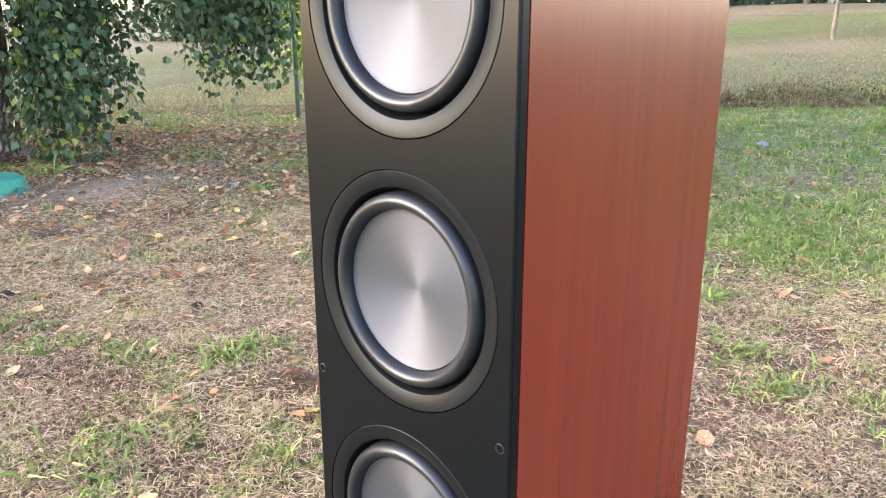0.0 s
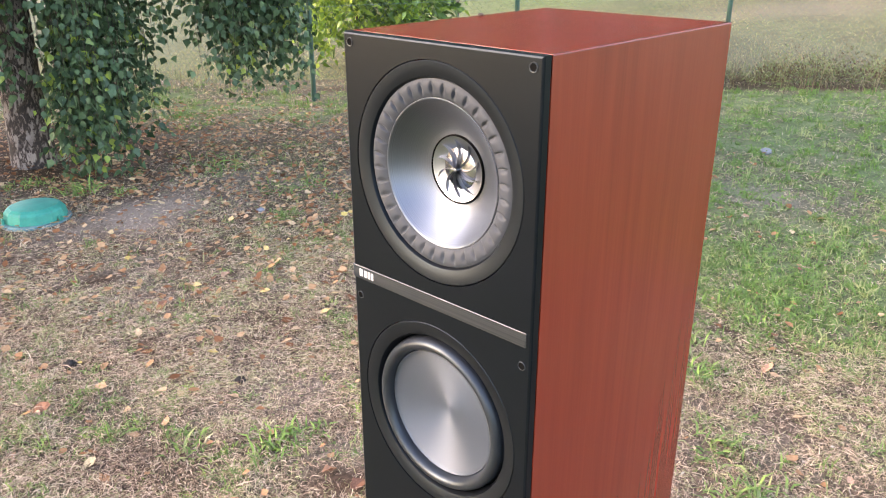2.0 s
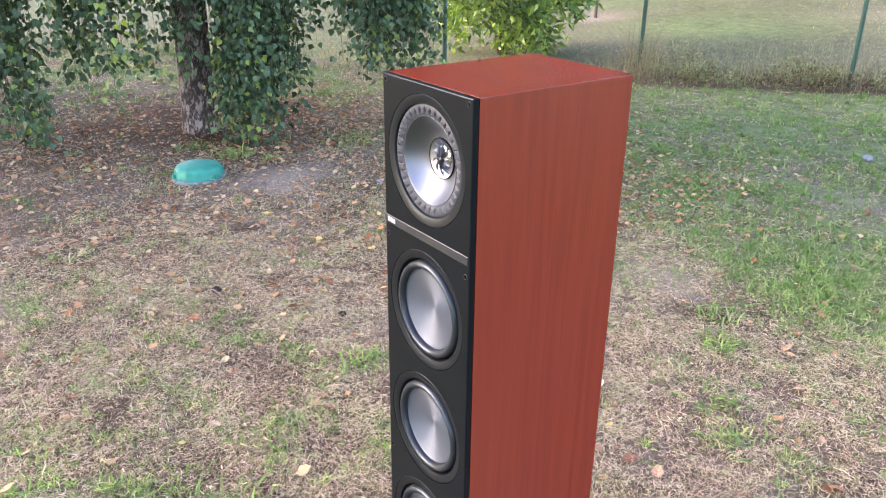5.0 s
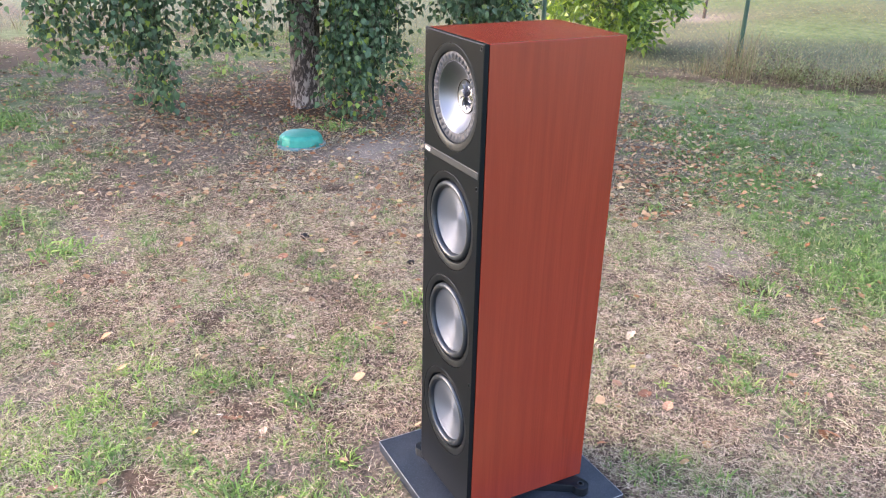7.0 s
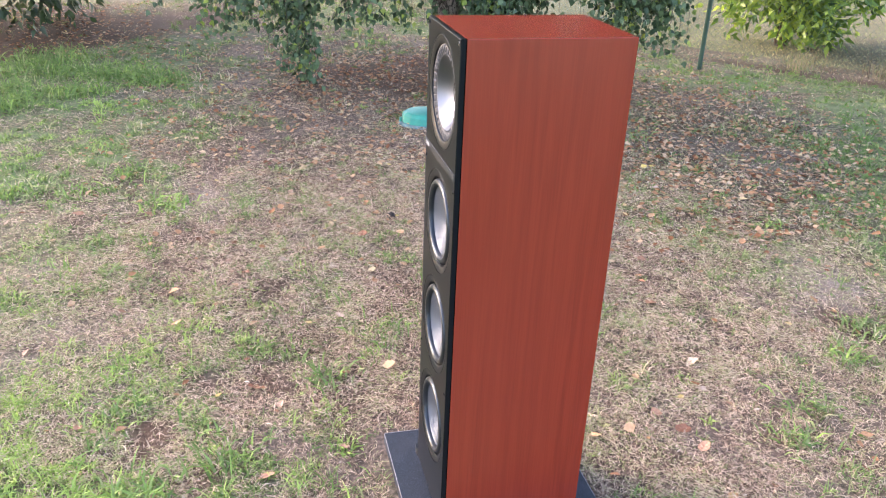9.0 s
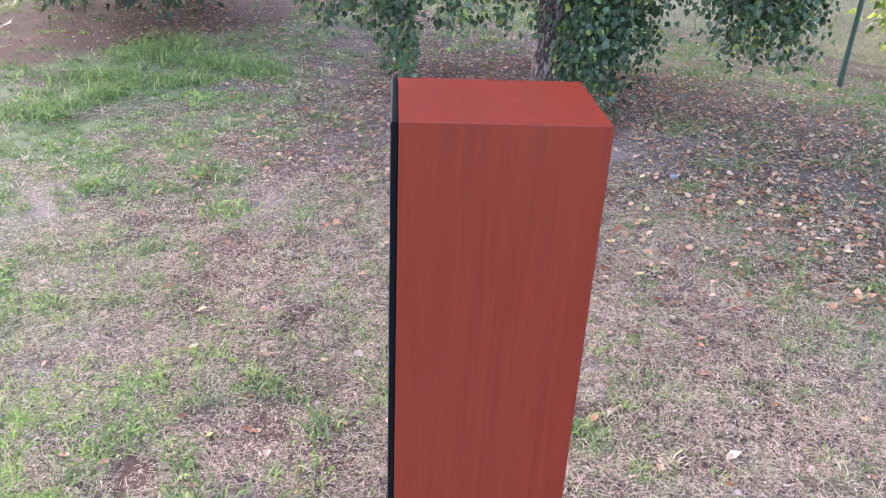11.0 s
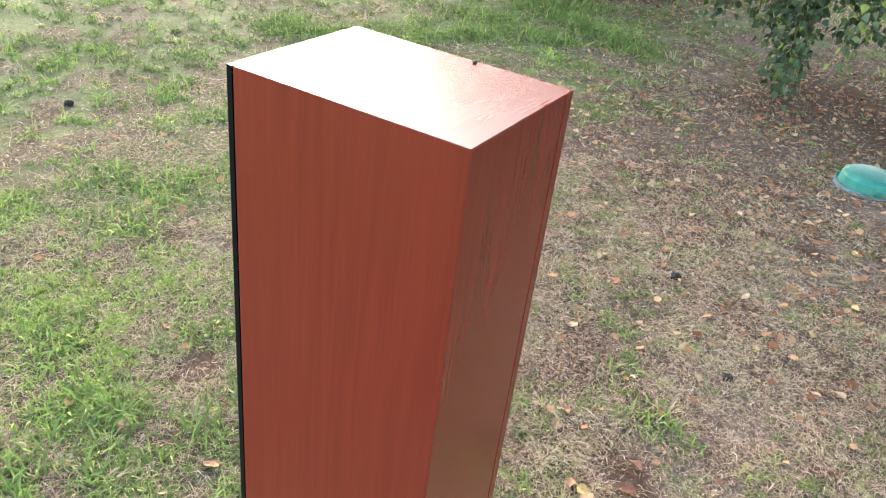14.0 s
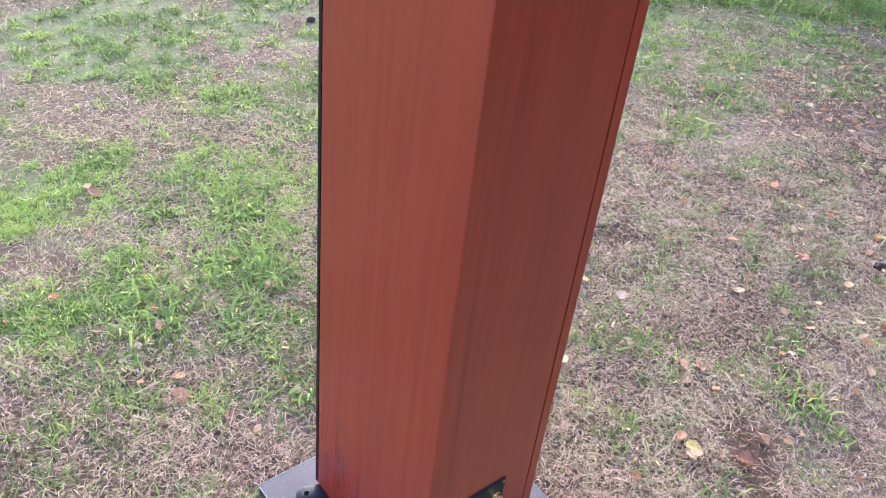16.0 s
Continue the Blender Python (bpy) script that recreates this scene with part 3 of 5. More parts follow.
def uniq():
    d = new("coaxial_driver")
    d.parent = speaker
    d.location = (0, 0, UNIQ_Z)
    d["label"] = "coaxial driver with aluminium cone and finned tweeter"
    trim_ring(d)
    # corrugated surround: thirty-six raised pleats
    bm = bmesh.new()
    pleats, per, rows = 36, 16, 8
    grid = []
    for i in range(rows):
        s = i / (rows - 1)
        r = 0.0891 - 0.0176 * s
        line = []
        for k in range(pleats * per):
            a = 2 * math.pi * k / (pleats * per)
            saw = (k % per) / per
            notch = math.exp(-((saw - 0.55) / (0.20 if saw < 0.55 else 0.08)) ** 2)
            y = 0.0062 + 0.0023 * s - 0.0032 * math.sin(math.pi * min(1, s * 1.04)) ** 0.6 + 0.0034 * notch * math.exp(-((s - 0.52) / 0.24) ** 2)
            a2 = a + 0.02 * (s - 0.5)
            line.append(bm.verts.new((r * math.cos(a2), y, r * math.sin(a2))))
        grid.append(line)
    n = pleats * per
    for a, b in zip(grid, grid[1:]):
        for k in range(n):
            bm.faces.new((a[k], a[(k + 1) % n], b[(k + 1) % n], b[k]))
    bmesh.ops.recalc_face_normals(bm, faces=bm.faces)
    part("surround", bm, corrugated, d, "grey pleated surround", smooth=35)
    cone = [(0.0716, 0.0108), (0.0712, 0.0080), (0.0704, 0.0079), (0.0696, 0.0085)]
    cone += [(0.0335 + (0.0696 - 0.0335) * (1 - k / 20), 0.0085 + 0.025 * (1 - (1 - k / 20) ** 1.55)) for k in range(1, 21)]
    part("cone", lathe(cone, 120), cone_bright, d, "flared spun aluminium cone", smooth=50)
    ring = [(0.0335, 0.0340), (0.0332, 0.0315), (0.0322, 0.0312), (0.0318, 0.0330)]
    part("waveguide_ring", lathe(ring, 96), dark_gap, d, "thin dark ring round the tweeter", smooth=50)
    bowl = [(0.0319, 0.0325)] + [(0.0319 * (1 - k / 12) + 0.013 * (k / 12), 0.0325 + 0.007 * (k / 12)) for k in range(1, 13)]
    part("waveguide", lathe(bowl, 96), chrome, d, "polished tweeter waveguide", smooth=50)
    domep = [(0.0215, 0.0385)] + [(0.0215 * math.cos(a), 0.0385 - 0.005 * math.sin(a)) for a in [math.pi / 2 * k / 8 for k in range(1, 8)]] + [(0, 0.0335)]
    part("tweeter_dome", lathe(domep, 64), dome_metal, d, "small aluminium tweeter dome", smooth=60)
    for k in range(10):
        bm = bmesh.new()
        base, m = 2 * math.pi * k / 10, 8
        rows2 = []
        for i in range(m + 1):
            q = i / m
            r = 0.0012 + 0.0275 * q
            a = base + 0.45 * q * q
            y0 = 0.0292 + 0.0035 * q * q
            rows2.append([bm.verts.new((r * math.cos(a), y, r * math.sin(a))) for y in (y0, y0 + 0.0030, y0 + 0.0058 - 0.0015 * q)])
        for a, b in zip(rows2, rows2[1:]):
            for q in range(2):
                bm.faces.new((a[q], a[q + 1], b[q + 1], b[q]))
        bmesh.ops.solidify(bm, geom=bm.faces[:], thickness=0.0008)
        part("fin", bm, fin_metal, d, smooth=40)
    part("hub", lathe([(0.0020, 0.0335), (0.0017, 0.0292), (0, 0.0288)], 24), chrome, d, smooth=50)
    part("basket", lathe([(TRIM_R, 0.011), (0.086, 0.0166), (0.072, 0.022), (0.0345, 0.042), (0, 0.046)], 48), dark_gap, d)
    return d


uniq()

badge = part("badge_bar", box(-HALF - 0.0004, 0.1143, -0.0007, 0.004, 0.8575, 0.8722, 0.0006), badge_metal, speaker, "brushed aluminium badge bar with a small white mark")
for i, (a, b) in enumerate(((-0.1100, -0.1075), (-0.1066, -0.1050), (-0.1024, -0.0985), (-0.0968, -0.0934), (-0.0917, -0.0886))):
    part("badge_mark", box(a, b, -0.0011, -0.0006, 0.8610, 0.8692 if i < 2 else 0.8685), white_print, badge, "white printed mark")

for sx in (-1, 1):
    for z in (1.1045, 0.838, 0.3925):
        sock = part("grille_socket", lathe([(0.0043, 0.0004), (0.0043, -0.0007), (0.0040, -0.0009), (0.0034, -0.0008), (0.0032, 0.003)], 28, sx * 0.1103, z), rubber, speaker, "small round grille socket", smooth=40)
        part("socket_hole", lathe([(0.0034, -0.0005), (0.0030, -0.0004), (0, -0.0004)], 20, sx * 0.1103, z), dark_gap, sock)


def terminal():
    p = part("terminal_plate", box(-0.043, 0.043, DEPTH - 0.003, DEPTH + 0.0035, 0.150, 0.276, 0.003), plastic_black, speaker, "black connector plate with brass posts")
    for x in (-0.024, 0.024):
        for z in (0.243, 0.196):
            bm = lathe([(0.0, DEPTH + 0.020), (0.0045, DEPTH + 0.019), (0.006, DEPTH + 0.014), (0.006, DEPTH + 0.006), (0.008, DEPTH + 0.0052), (0.008, DEPTH + 0.002)], 24, x, z)
            part("binding_post", bm, gold, p, "brass binding post", smooth=40)
    for x in (-0.037, 0.037):
        for z in (0.157, 0.269):
            part("screw", lathe([(0.0028, DEPTH + 0.003), (0.0026, DEPTH + 0.0046), (0, DEPTH + 0.0049)], 16, x, z), gold, p)


terminal()


def foot(sx, fy, my):
    """An outrigger: a round pad beside the cabinet on an arm that runs under it."""
    f = new("outrigger_foot")
    f.parent = speaker
    f["label"] = "black plastic outrigger foot"
    px, py, r, z0, z1 = sx * 0.1515, fy, 0.0200, 0.0252, 0.0470
    bm = bmesh.new()
    pts = []
    for k in range(17):
        a = radians(-100 + 200 * k / 16)
        pts.append((px + sx * r * math.cos(a), py + r * math.sin(a)))
    inner = [(sx * 0.085, py + 0.065 * my + 0.060), (sx * 0.085, py + 0.065 * my - 0.060)]
    pts += inner
    lo = [bm.verts.new((x, y, z0)) for x, y in pts]
    hi = [bm.verts.new((x, y, z1)) for x, y in pts]
    bm.faces.new(lo)
    top = bm.faces.new(hi)
    for k in range(len(pts)):
        j = (k + 1) % len(pts)
        bm.faces.new((lo[k], lo[j], hi[j], hi[k]))
    bmesh.ops.recalc_face_normals(bm, faces=bm.faces)
    bmesh.ops.bevel(bm, geom=[e for e in top.edges], offset=0.002, segments=2, profile=0.5, affect='EDGES')
    arm = part("arm", bm, plastic_black, f, smooth=35)
    arm.location = (0, 0, 0)
    bm = lathe_z([(0.0085, 0.0), (0.0082, -0.0012), (0.0062, -0.0013), (0.0058, -0.0002), (0, -0.0002)], 28)
    scr = part("screw_cup", bm, rubber, f, "round screw recess", smooth=40)
    scr.location = (px, py, z1 + 0.0006)
    for v in scr.data.vertices:
        v.co.z = -v.co.z if v.co.z < 0 else v.co.z
    hole = part("screw", lathe_z([(0.0045, 0.0), (0.0038, -0.0006), (0, -0.0007)], 20), dark_gap, f)
    hole.location = (px, py, z1 + 0.0024)
    return f


for sx in (-1, 1):
    foot(sx, 0.022, 1)
    foot(sx, 0.302, -1)


# ---- a tiny dark speck on the cabinet top ----
def speck_on_top(x, y):
    bm = bmesh.new()
    bmesh.ops.create_icosphere(bm, subdivisions=2, radius=0.0028)
    for v in bm.verts:
        v.co.x *= 1.5 + 0.5 * noise.noise(v.co * 900)
        v.co.z *= 0.7
    ob = part("bark_crumb", bm, twig_mat, smooth=0)
    ob.location = (x, y, TOP + 0.0016)
    tagged(ob, "tiny dark speck lying on the cabinet top", "crumb")


speck_on_top(-0.112, 0.192)


# ---- base slab ----
def slab():
    s = thing("base_slab", "dark slate-grey square slab lying on the grass under the loudspeaker", "slab")
    part("board", box(-0.2447, 0.2085, -0.0627, 0.3917, -0.030, 0.0250, 0.0015), slab_mat, s)
    for a in ((-0.2453, -0.2443, -0.0615, 0.3905), (0.2079, 0.2091, -0.0615, 0.3905)):
        part("edge_wear", box(*a, 0.0235, 0.0252), edge_wear, s, "pale chipped edge")
    for y in (-0.0633, 0.3913):
        part("edge_wear", box(-0.2435, 0.2075, y, y + 0.001, 0.0236, 0.0252), edge_wear, s, "pale chipped edge")


slab()


# ---- teal lid ----
def teal_lid(x, y):
    z = float(height(x, y))
    d = thing("drain_lid", "faceted teal plastic drain lid set in the lawn", "lid", at=(x, y, z - 0.005), turn=11)
    n = 12
    bm = bmesh.new()
    rings = []
    for r, h in ((0.134, 0.006), (0.134, 0.020), (0.128, 0.058), (0.120, 0.069), (0.104, 0.078), (0.060, 0.084), (0.0, 0.086)):
        if r == 0:
            rings.append([bm.verts.new((0, 0, h))])
            continue
        ring = []
        for k in range(n):
            a0, a1 = 2 * math.pi * k / n, 2 * math.pi * (k + 1) / n
            for q in range(4):
                w = q / 4
                px = r * ((1 - w) * math.cos(a0) + w * math.cos(a1))
                py = r * ((1 - w) * math.sin(a0) + w * math.sin(a1))
                ring.append(bm.verts.new((px, py, h)))
        rings.append(ring)
    for a, b in zip(rings, rings[1:]):
        m = len(a)
        for k in range(m):
            j = (k + 1) % m
            bm.faces.new((a[k], a[j], b[j], b[k]) if len(b) > 1 else (a[k], a[j], b[0]))
    part("cap", bm, teal, d, smooth=14)
    part("rim", lathe_z([(0.150, 0.0), (0.150, -0.013), (0.146, -0.018), (0.133, -0.020), (0.131, -0.004)], 48), teal_rim, d, "faded grey-teal rim", smooth=40)
    rim = d.children[-1]
    for v in rim.data.vertices:
        v.co.z = abs(v.co.z)
    for k in range(3):
        a = radians(15 + 120 * k)
        bm = box(-0.012, 0.012, -0.006, 0.006, 0, 0.030, 0.003)
        c = part("clip", bm, teal, d)
        c.location = (0.139 * math.cos(a), 0.139 * math.sin(a), 0.012)
        c.rotation_euler = (0, 0, a + radians(90))


teal_lid(-3.21, 0.69)


# ---- leaves and blades from arrays ----
def leaf_cloud(pos, axis, size, tone_v, wide=0.72, fold=0.18, curl=0.15):
    """Pointed leaves: four triangles folded along the midrib, tips towards axis."""
    n = len(pos)
    axis = axis / np.linalg.norm(axis, axis=1, keepdims=True)
    rnd = rng.normal(size=(n, 3))
    side = np.cross(axis, rnd)
    side /= np.linalg.norm(side, axis=1, keepdims=True)
    nor = np.cross(side, axis)
    s = size[:, None]
    base = pos
    l1 = pos + s * (0.30 * axis + 0.5 * wide * side + fold * nor)
    r1 = pos + s * (0.30 * axis - 0.5 * wide * side + fold * nor)
    mid = pos + s * 0.45 * axis
    tip = pos + s * (1.0 * axis - curl * nor)
    v = np.stack([base, l1, tip, r1, mid], 1).reshape(-1, 3)
    o = (np.arange(n) * 5)[:, None]
    t = np.concatenate([o + [0, 1, 4], o + [1, 2, 4], o + [2, 3, 4], o + [3, 0, 4]])
    return v, t, np.repeat(tone_v, 5)


def oval_leaf_cloud(pos, axis, size, tone_v, wide=0.8, fold=0.10, curl=0.15):
    """Broad leaves with rounded shoulders and a drawn-out tip."""
    n = len(pos)
    axis = axis / np.linalg.norm(axis, axis=1, keepdims=True)
    side = np.cross(axis, rng.normal(size=(n, 3)))
    side /= np.linalg.norm(side, axis=1, keepdims=True)
    nor = np.cross(side, axis)
    s = size[:, None]
    rows = [pos]
    for sg in (1, -1):
        for a, w in (((0.08, 0.30), (0.32, 0.50), (0.62, 0.30)) if sg > 0 else ((0.62, 0.30), (0.32, 0.50), (0.08, 0.30))):
            rows.append(pos + s * (a * axis + sg * w * wide * side + 2 * fold * w * nor - curl * a * a * nor))
        if sg > 0:
            rows.append(pos + s * (axis - curl * nor))
    rows.append(pos + s * (0.38 * axis - 0.05 * nor))
    v = np.stack(rows, 1).reshape(-1, 3)
    o = (np.arange(n) * 9)[:, None]
    t = np.concatenate([o + [i, (i + 1) % 8, 8] for i in range(8)])
    return v, t, np.repeat(tone_v, 9)


def blade_cloud(x, y, z, length, width, lean, tone_v, droop=0.5):
    """Grass blades: a bent strip that narrows to a tip."""
    n = len(x)
    az = rng.random(n) * 2 * np.pi
    d = np.stack([np.cos(az), np.sin(az), 0 * az], 1)
    sd = np.stack([-np.sin(az), np.cos(az), 0 * az], 1)
    twist = rng.normal(0, 0.5, n)
    sd = sd * np.cos(twist)[:, None] + np.array([0, 0, 1.0]) * np.sin(twist)[:, None]
    p0 = np.stack([x, y, z], 1)
    l, w = length[:, None], width[:, None]
    up = np.array([0, 0, 1.0])
    c, s = np.cos(lean)[:, None], np.sin(lean)[:, None]
    p1 = p0 + 0.5 * l * (s * d + c * up)
    l2 = np.minimum(lean + droop * (0.6 + 0.8 * rng.random(n)), 1.9)
    p2 = p1 + 0.5 * l * (np.sin(l2)[:, None] * d + np.cos(l2)[:, None] * up)
    p2[:, 2] = np.maximum(p2[:, 2], z + 0.003)
    v = np.stack([p0 - 0.5 * w * sd, p0 + 0.5 * w * sd, p1 - 0.42 * w * sd, p1 + 0.42 * w * sd, p2], 1).reshape(-1, 3)
    o = (np.arange(n) * 5)[:, None]
    t = np.concatenate([o + [0, 1, 3], o + [0, 3, 2], o + [2, 3, 4]])
    return v, t, np.repeat(tone_v, 5)


def joined(name, clouds, mat, parent=None, label=""):
    vs, ts, tn, o = [], [], [], 0
    for v, t, c in clouds:
        vs.append(v)
        ts.append(t + o)
        tn.append(c)
        o += len(v)
    return arrays(name, np.concatenate(vs), np.concatenate(ts), mat, np.concatenate(tn), parent, label)


# ---- weeping birch ----
def birch(x, y):
    z = float(height(x, y))
    tree = thing("birch_tree", "weeping birch with black and white bark and hanging leafy branches", "tree", at=(x, y, z))
    bm = bmesh.new()
    n, rows = 28, 46
    grid = []
    for i in range(rows):
        h = -0.05 + 7.0 * (i / (rows - 1)) ** 1.5
        flare = 0.012 * math.exp(-max(0, h) / 0.08)
        line = []
        for k in range(n):
            a = 2 * math.pi * k / n
            q = Vector((math.cos(a) * 2.2, math.sin(a) * 2.2, h * 2.2))
            r = (0.112 - 0.010 * h + flare * (1 + 0.5 * math.sin(5 * a + 1))) * (1 + 0.10 * noise.noise(q * 1.3) + 0.05 * noise.noise(q * 4))
            line.append(bm.verts.new((r * math.cos(a) + 0.02 * math.sin(h * 0.8), r * math.sin(a) + 0.03 * h * 0.4, h)))
        grid.append(line)
    for a, b in zip(grid, grid[1:]):
        for k in range(n):
            bm.faces.new((a[k], a[(k + 1) % n], b[(k + 1) % n], b[k]))
    bm.faces.new(grid[-1])
    part("trunk", bm, bark, tree, "furrowed black and white birch bark", smooth=60)
    r = random.Random(5)
    # clumps: middle x, y, spread x, y, lowest tip, highest tip, number of strands
    outer = ((-0.11, -1.02, 0.20, 0.05, -0.00, 0.13, 13), (-0.18, -1.20, 0.18, 0.15, 0.22, 0.50, 23), (-0.23, -1.57, 0.16, 0.20, 0.30, 0.61, 20),
             (0.14, -0.62, 0.23, 0.18, 0.37, 0.66, 20), (0.32, -0.33, 0.18, 0.13, 0.39, 0.80, 15), (0.56, 0.05, 0.11, 0.07, 0.01, 0.39, 18), (0.50, 0.16, 0.15, 0.13, 0.01, 0.41, 28), (0.44, 0.38, 0.15, 0.13, 0.03, 0.50, 22), (0.38, 0.56, 0.13, 0.07, 0.22, 0.66, 9),
             (0.50, 0.98, 0.20, 0.18, 0.44, 0.82, 38), (0.41, 1.33, 0.20, 0.16, 0.21, 0.75, 48), (0.27, 1.58, 0.18, 0.11, 0.43, 1.02, 16))
    inner = ((-0.64, 0.27, 0.46, 0.82, 0.80, 1.30, 34), (0.09, 0.59, 0.55, 0.59, 0.68, 1.25, 66), (-0.27, -0.91, 0.46, 0.59, 0.68, 1.21, 76))
    limbs, strands = [], []
    for cx, cy, sx, sy, lo, hi, count in outer + inner:
        far = math.hypot(cx, cy)
        zt = 2.6 + 1.2 * r.random() + 0.3 * far
        z0 = zt - 0.7 - 0.3 * far
        pts = [(0.03 * cx, 0.03 * cy, z0), (0.35 * cx, 0.35 * cy, z0 + 0.55 * (zt - z0)), (0.75 * cx, 0.75 * cy, zt - 0.04), (cx, cy, zt)]
        limbs.append((pts, [0.05, 0.036, 0.024, 0.012]))
        for _ in range(int(1.2 * count)):
            ex, ey = cx + r.gauss(0, 0.7) * sx, cy + r.gauss(0, 0.7) * sy
            strands.append((ex, ey, zt - 0.3 * r.random(), lo + (hi - lo) * r.random() ** 0.8))
    for pts, rad in limbs:
        part("limb", tube(pts, rad, 7), brown_bark, tree, smooth=60)
    tw = bmesh.new()
    P, A, S, T = [], [], [], []
    H = []
    g = np.random.default_rng(3)
    for ex, ey, zt, zb in strands:
        sway, ph = r.uniform(0.01, 0.05), r.uniform(0, 6.28)
        m = 7
        line = []
        for i in range(m + 1):
            s = i / m
            out = 0.10 * (1 - s) ** 2
            line.append((ex * (1 - out) + sway * math.sin(ph + 4 * s), ey * (1 - out) + sway * math.cos(ph + 3 * s), zt + (zb - zt) * s))
        tube(line, [0.0035 - 0.0026 * i / m for i in range(m + 1)], 3, tw, cap=False)
        la = np.array(line)
        k = int((zt - zb) / 0.0155)
        u = np.sort(g.random(k)) ** 1.15 * m
        i = np.minimum(u.astype(int), m - 1)
        w = (u - i)[:, None]
        pos = la[i] * (1 - w) + la[i + 1] * w
        az = g.random(k) * 2 * np.pi
        off = np.stack([np.cos(az), np.sin(az), -0.5 * g.random(k)], 1)
        reach = 0.012 + 0.065 * g.random(k) ** 1.3
        pos = pos + off * reach[:, None]
        P.append(pos)
        A.append(off * 0.75 + np.array([0, 0, -1.0]) + g.normal(0, 0.3, (k, 3)))
        S.append(0.030 + 0.024 * g.random(k))
        T.append(np.clip(g.normal(0.47 + r.gauss(0, 0.18), 0.25, k) + np.where(g.random(k) > 0.988, 0.6, 0), 0, 1))
    part("twig_curtain", tw, twig_mat, tree, "thin drooping twigs")["kind"] = "stuff"
    # upper crown, an uneven mass
    g2 = np.random.default_rng(4)
    for _ in range(150):
        a, rr, zz = g2.random() * 6.283, 2.3 * g2.random() ** 0.6, 1.75 + 5.0 * g2.random()
        rr *= 1.0 - 0.09 * max(0, zz - 2.5)
        c = np.array([rr * math.cos(a), 0.1 + rr * math.sin(a) * 0.95, zz])
        k = 130
        pos = c + g2.normal(0, 1, (k, 3)) * np.array([0.24, 0.24, 0.34])
        pos = pos[pos[:, 2] > 1.35]
        H.append(leaf_cloud(pos, g2.normal(0, 0.5, pos.shape) + np.array([0, 0, -1.0]), 0.055 + 0.03 * g2.random(len(pos)), np.clip(g2.normal(0.5, 0.2, len(pos)), 0, 1), 0.85, 0.12))
    P, A, S, T = (np.concatenate(q) for q in (P, A, S, T))
    broad = np.arange(len(P)) % 5 < 2
    H.append(oval_leaf_cloud(P[broad], A[broad], S[broad], T[broad], 0.82, 0.10))
    H.append(leaf_cloud(P[~broad], A[~broad], S[~broad], T[~broad], 0.88, 0.12))
    joined("crown", H, birch_leaf, tree, "dark green birch leaves")
    return tree


birch(-4.21, 1.06)


# ---- shrubs and other trees ----
def shrub(name, x, y, rx, ry, rz, zc, count, size, mat, label, category, seed, stems=5, low=0.0, trunk=0.018, bk=None):
    z = float(height(x, y))
    s = thing(name, label, category, at=(x, y, z))
    g = np.random.default_rng(seed)
    r = random.Random(seed)
    for k in range(stems):
        a, lean = 6.283 * k / stems + r.random(), r.uniform(0.15, 0.55)
        e = (lean * rx * math.cos(a), lean * ry * math.sin(a))
        part("stem", tube([(0.05 * math.cos(a) * (stems > 1), 0.05 * math.sin(a) * (stems > 1), -0.03), (0.4 * e[0], 0.4 * e[1], 0.5 * zc), (e[0], e[1], zc + 0.5 * rz)], [trunk, trunk * 0.75, trunk * 0.4], 7), bk or brown_bark, s, smooth=60)
    # clumps near an uneven hull
    m = max(20, count // 60)
    u = g.normal(size=(m, 3))
    u /= np.linalg.norm(u, axis=1, keepdims=True)
    rad = 0.55 + 0.5 * g.random(m) ** 0.6
    cen = u * rad[:, None] * np.array([rx, ry, rz]) + np.array([0, 0, zc])
    cen = cen[cen[:, 2] > low]
    per = count // len(cen)
    P, A = [], []
    for c in cen:
        p = c + g.normal(0, 1, (per, 3)) * np.array([rx, ry, rz]) * 0.13
        P.append(p)
        A.append(g.normal(0, 0.6, (per, 3)) + (p - np.array([0, 0, zc])) * 0.8 + np.array([0, 0, 0.1]))
    P, A = np.concatenate(P), np.concatenate(A)
    keep = P[:, 2] > 0.03
    P, A = P[keep], A[keep]
    v, t, c = leaf_cloud(P, A, size * (0.7 + 0.6 * g.random(len(P))), np.clip(g.normal(0.5, 0.28, len(P)), 0, 1), 0.46, 0.10)
    arrays("crown", v, t, mat, c, s)
    return s


shrub("laurel_bush", -5.95, 5.12, 0.80, 0.80, 0.95, 0.98, 7500, 0.105, laurel_leaf, "rounded yellow-green laurel bush behind the wire fence", "bush", 11, 6, 0.10)
shrub("garden_tree", -7.2, -2.75, 1.9, 1.9, 1.9, 2.15, 15000, 0.12, dark_leaf, "low dark-leaved tree over bare mulched soil", "tree", 12, 2, 0.12, 0.05)


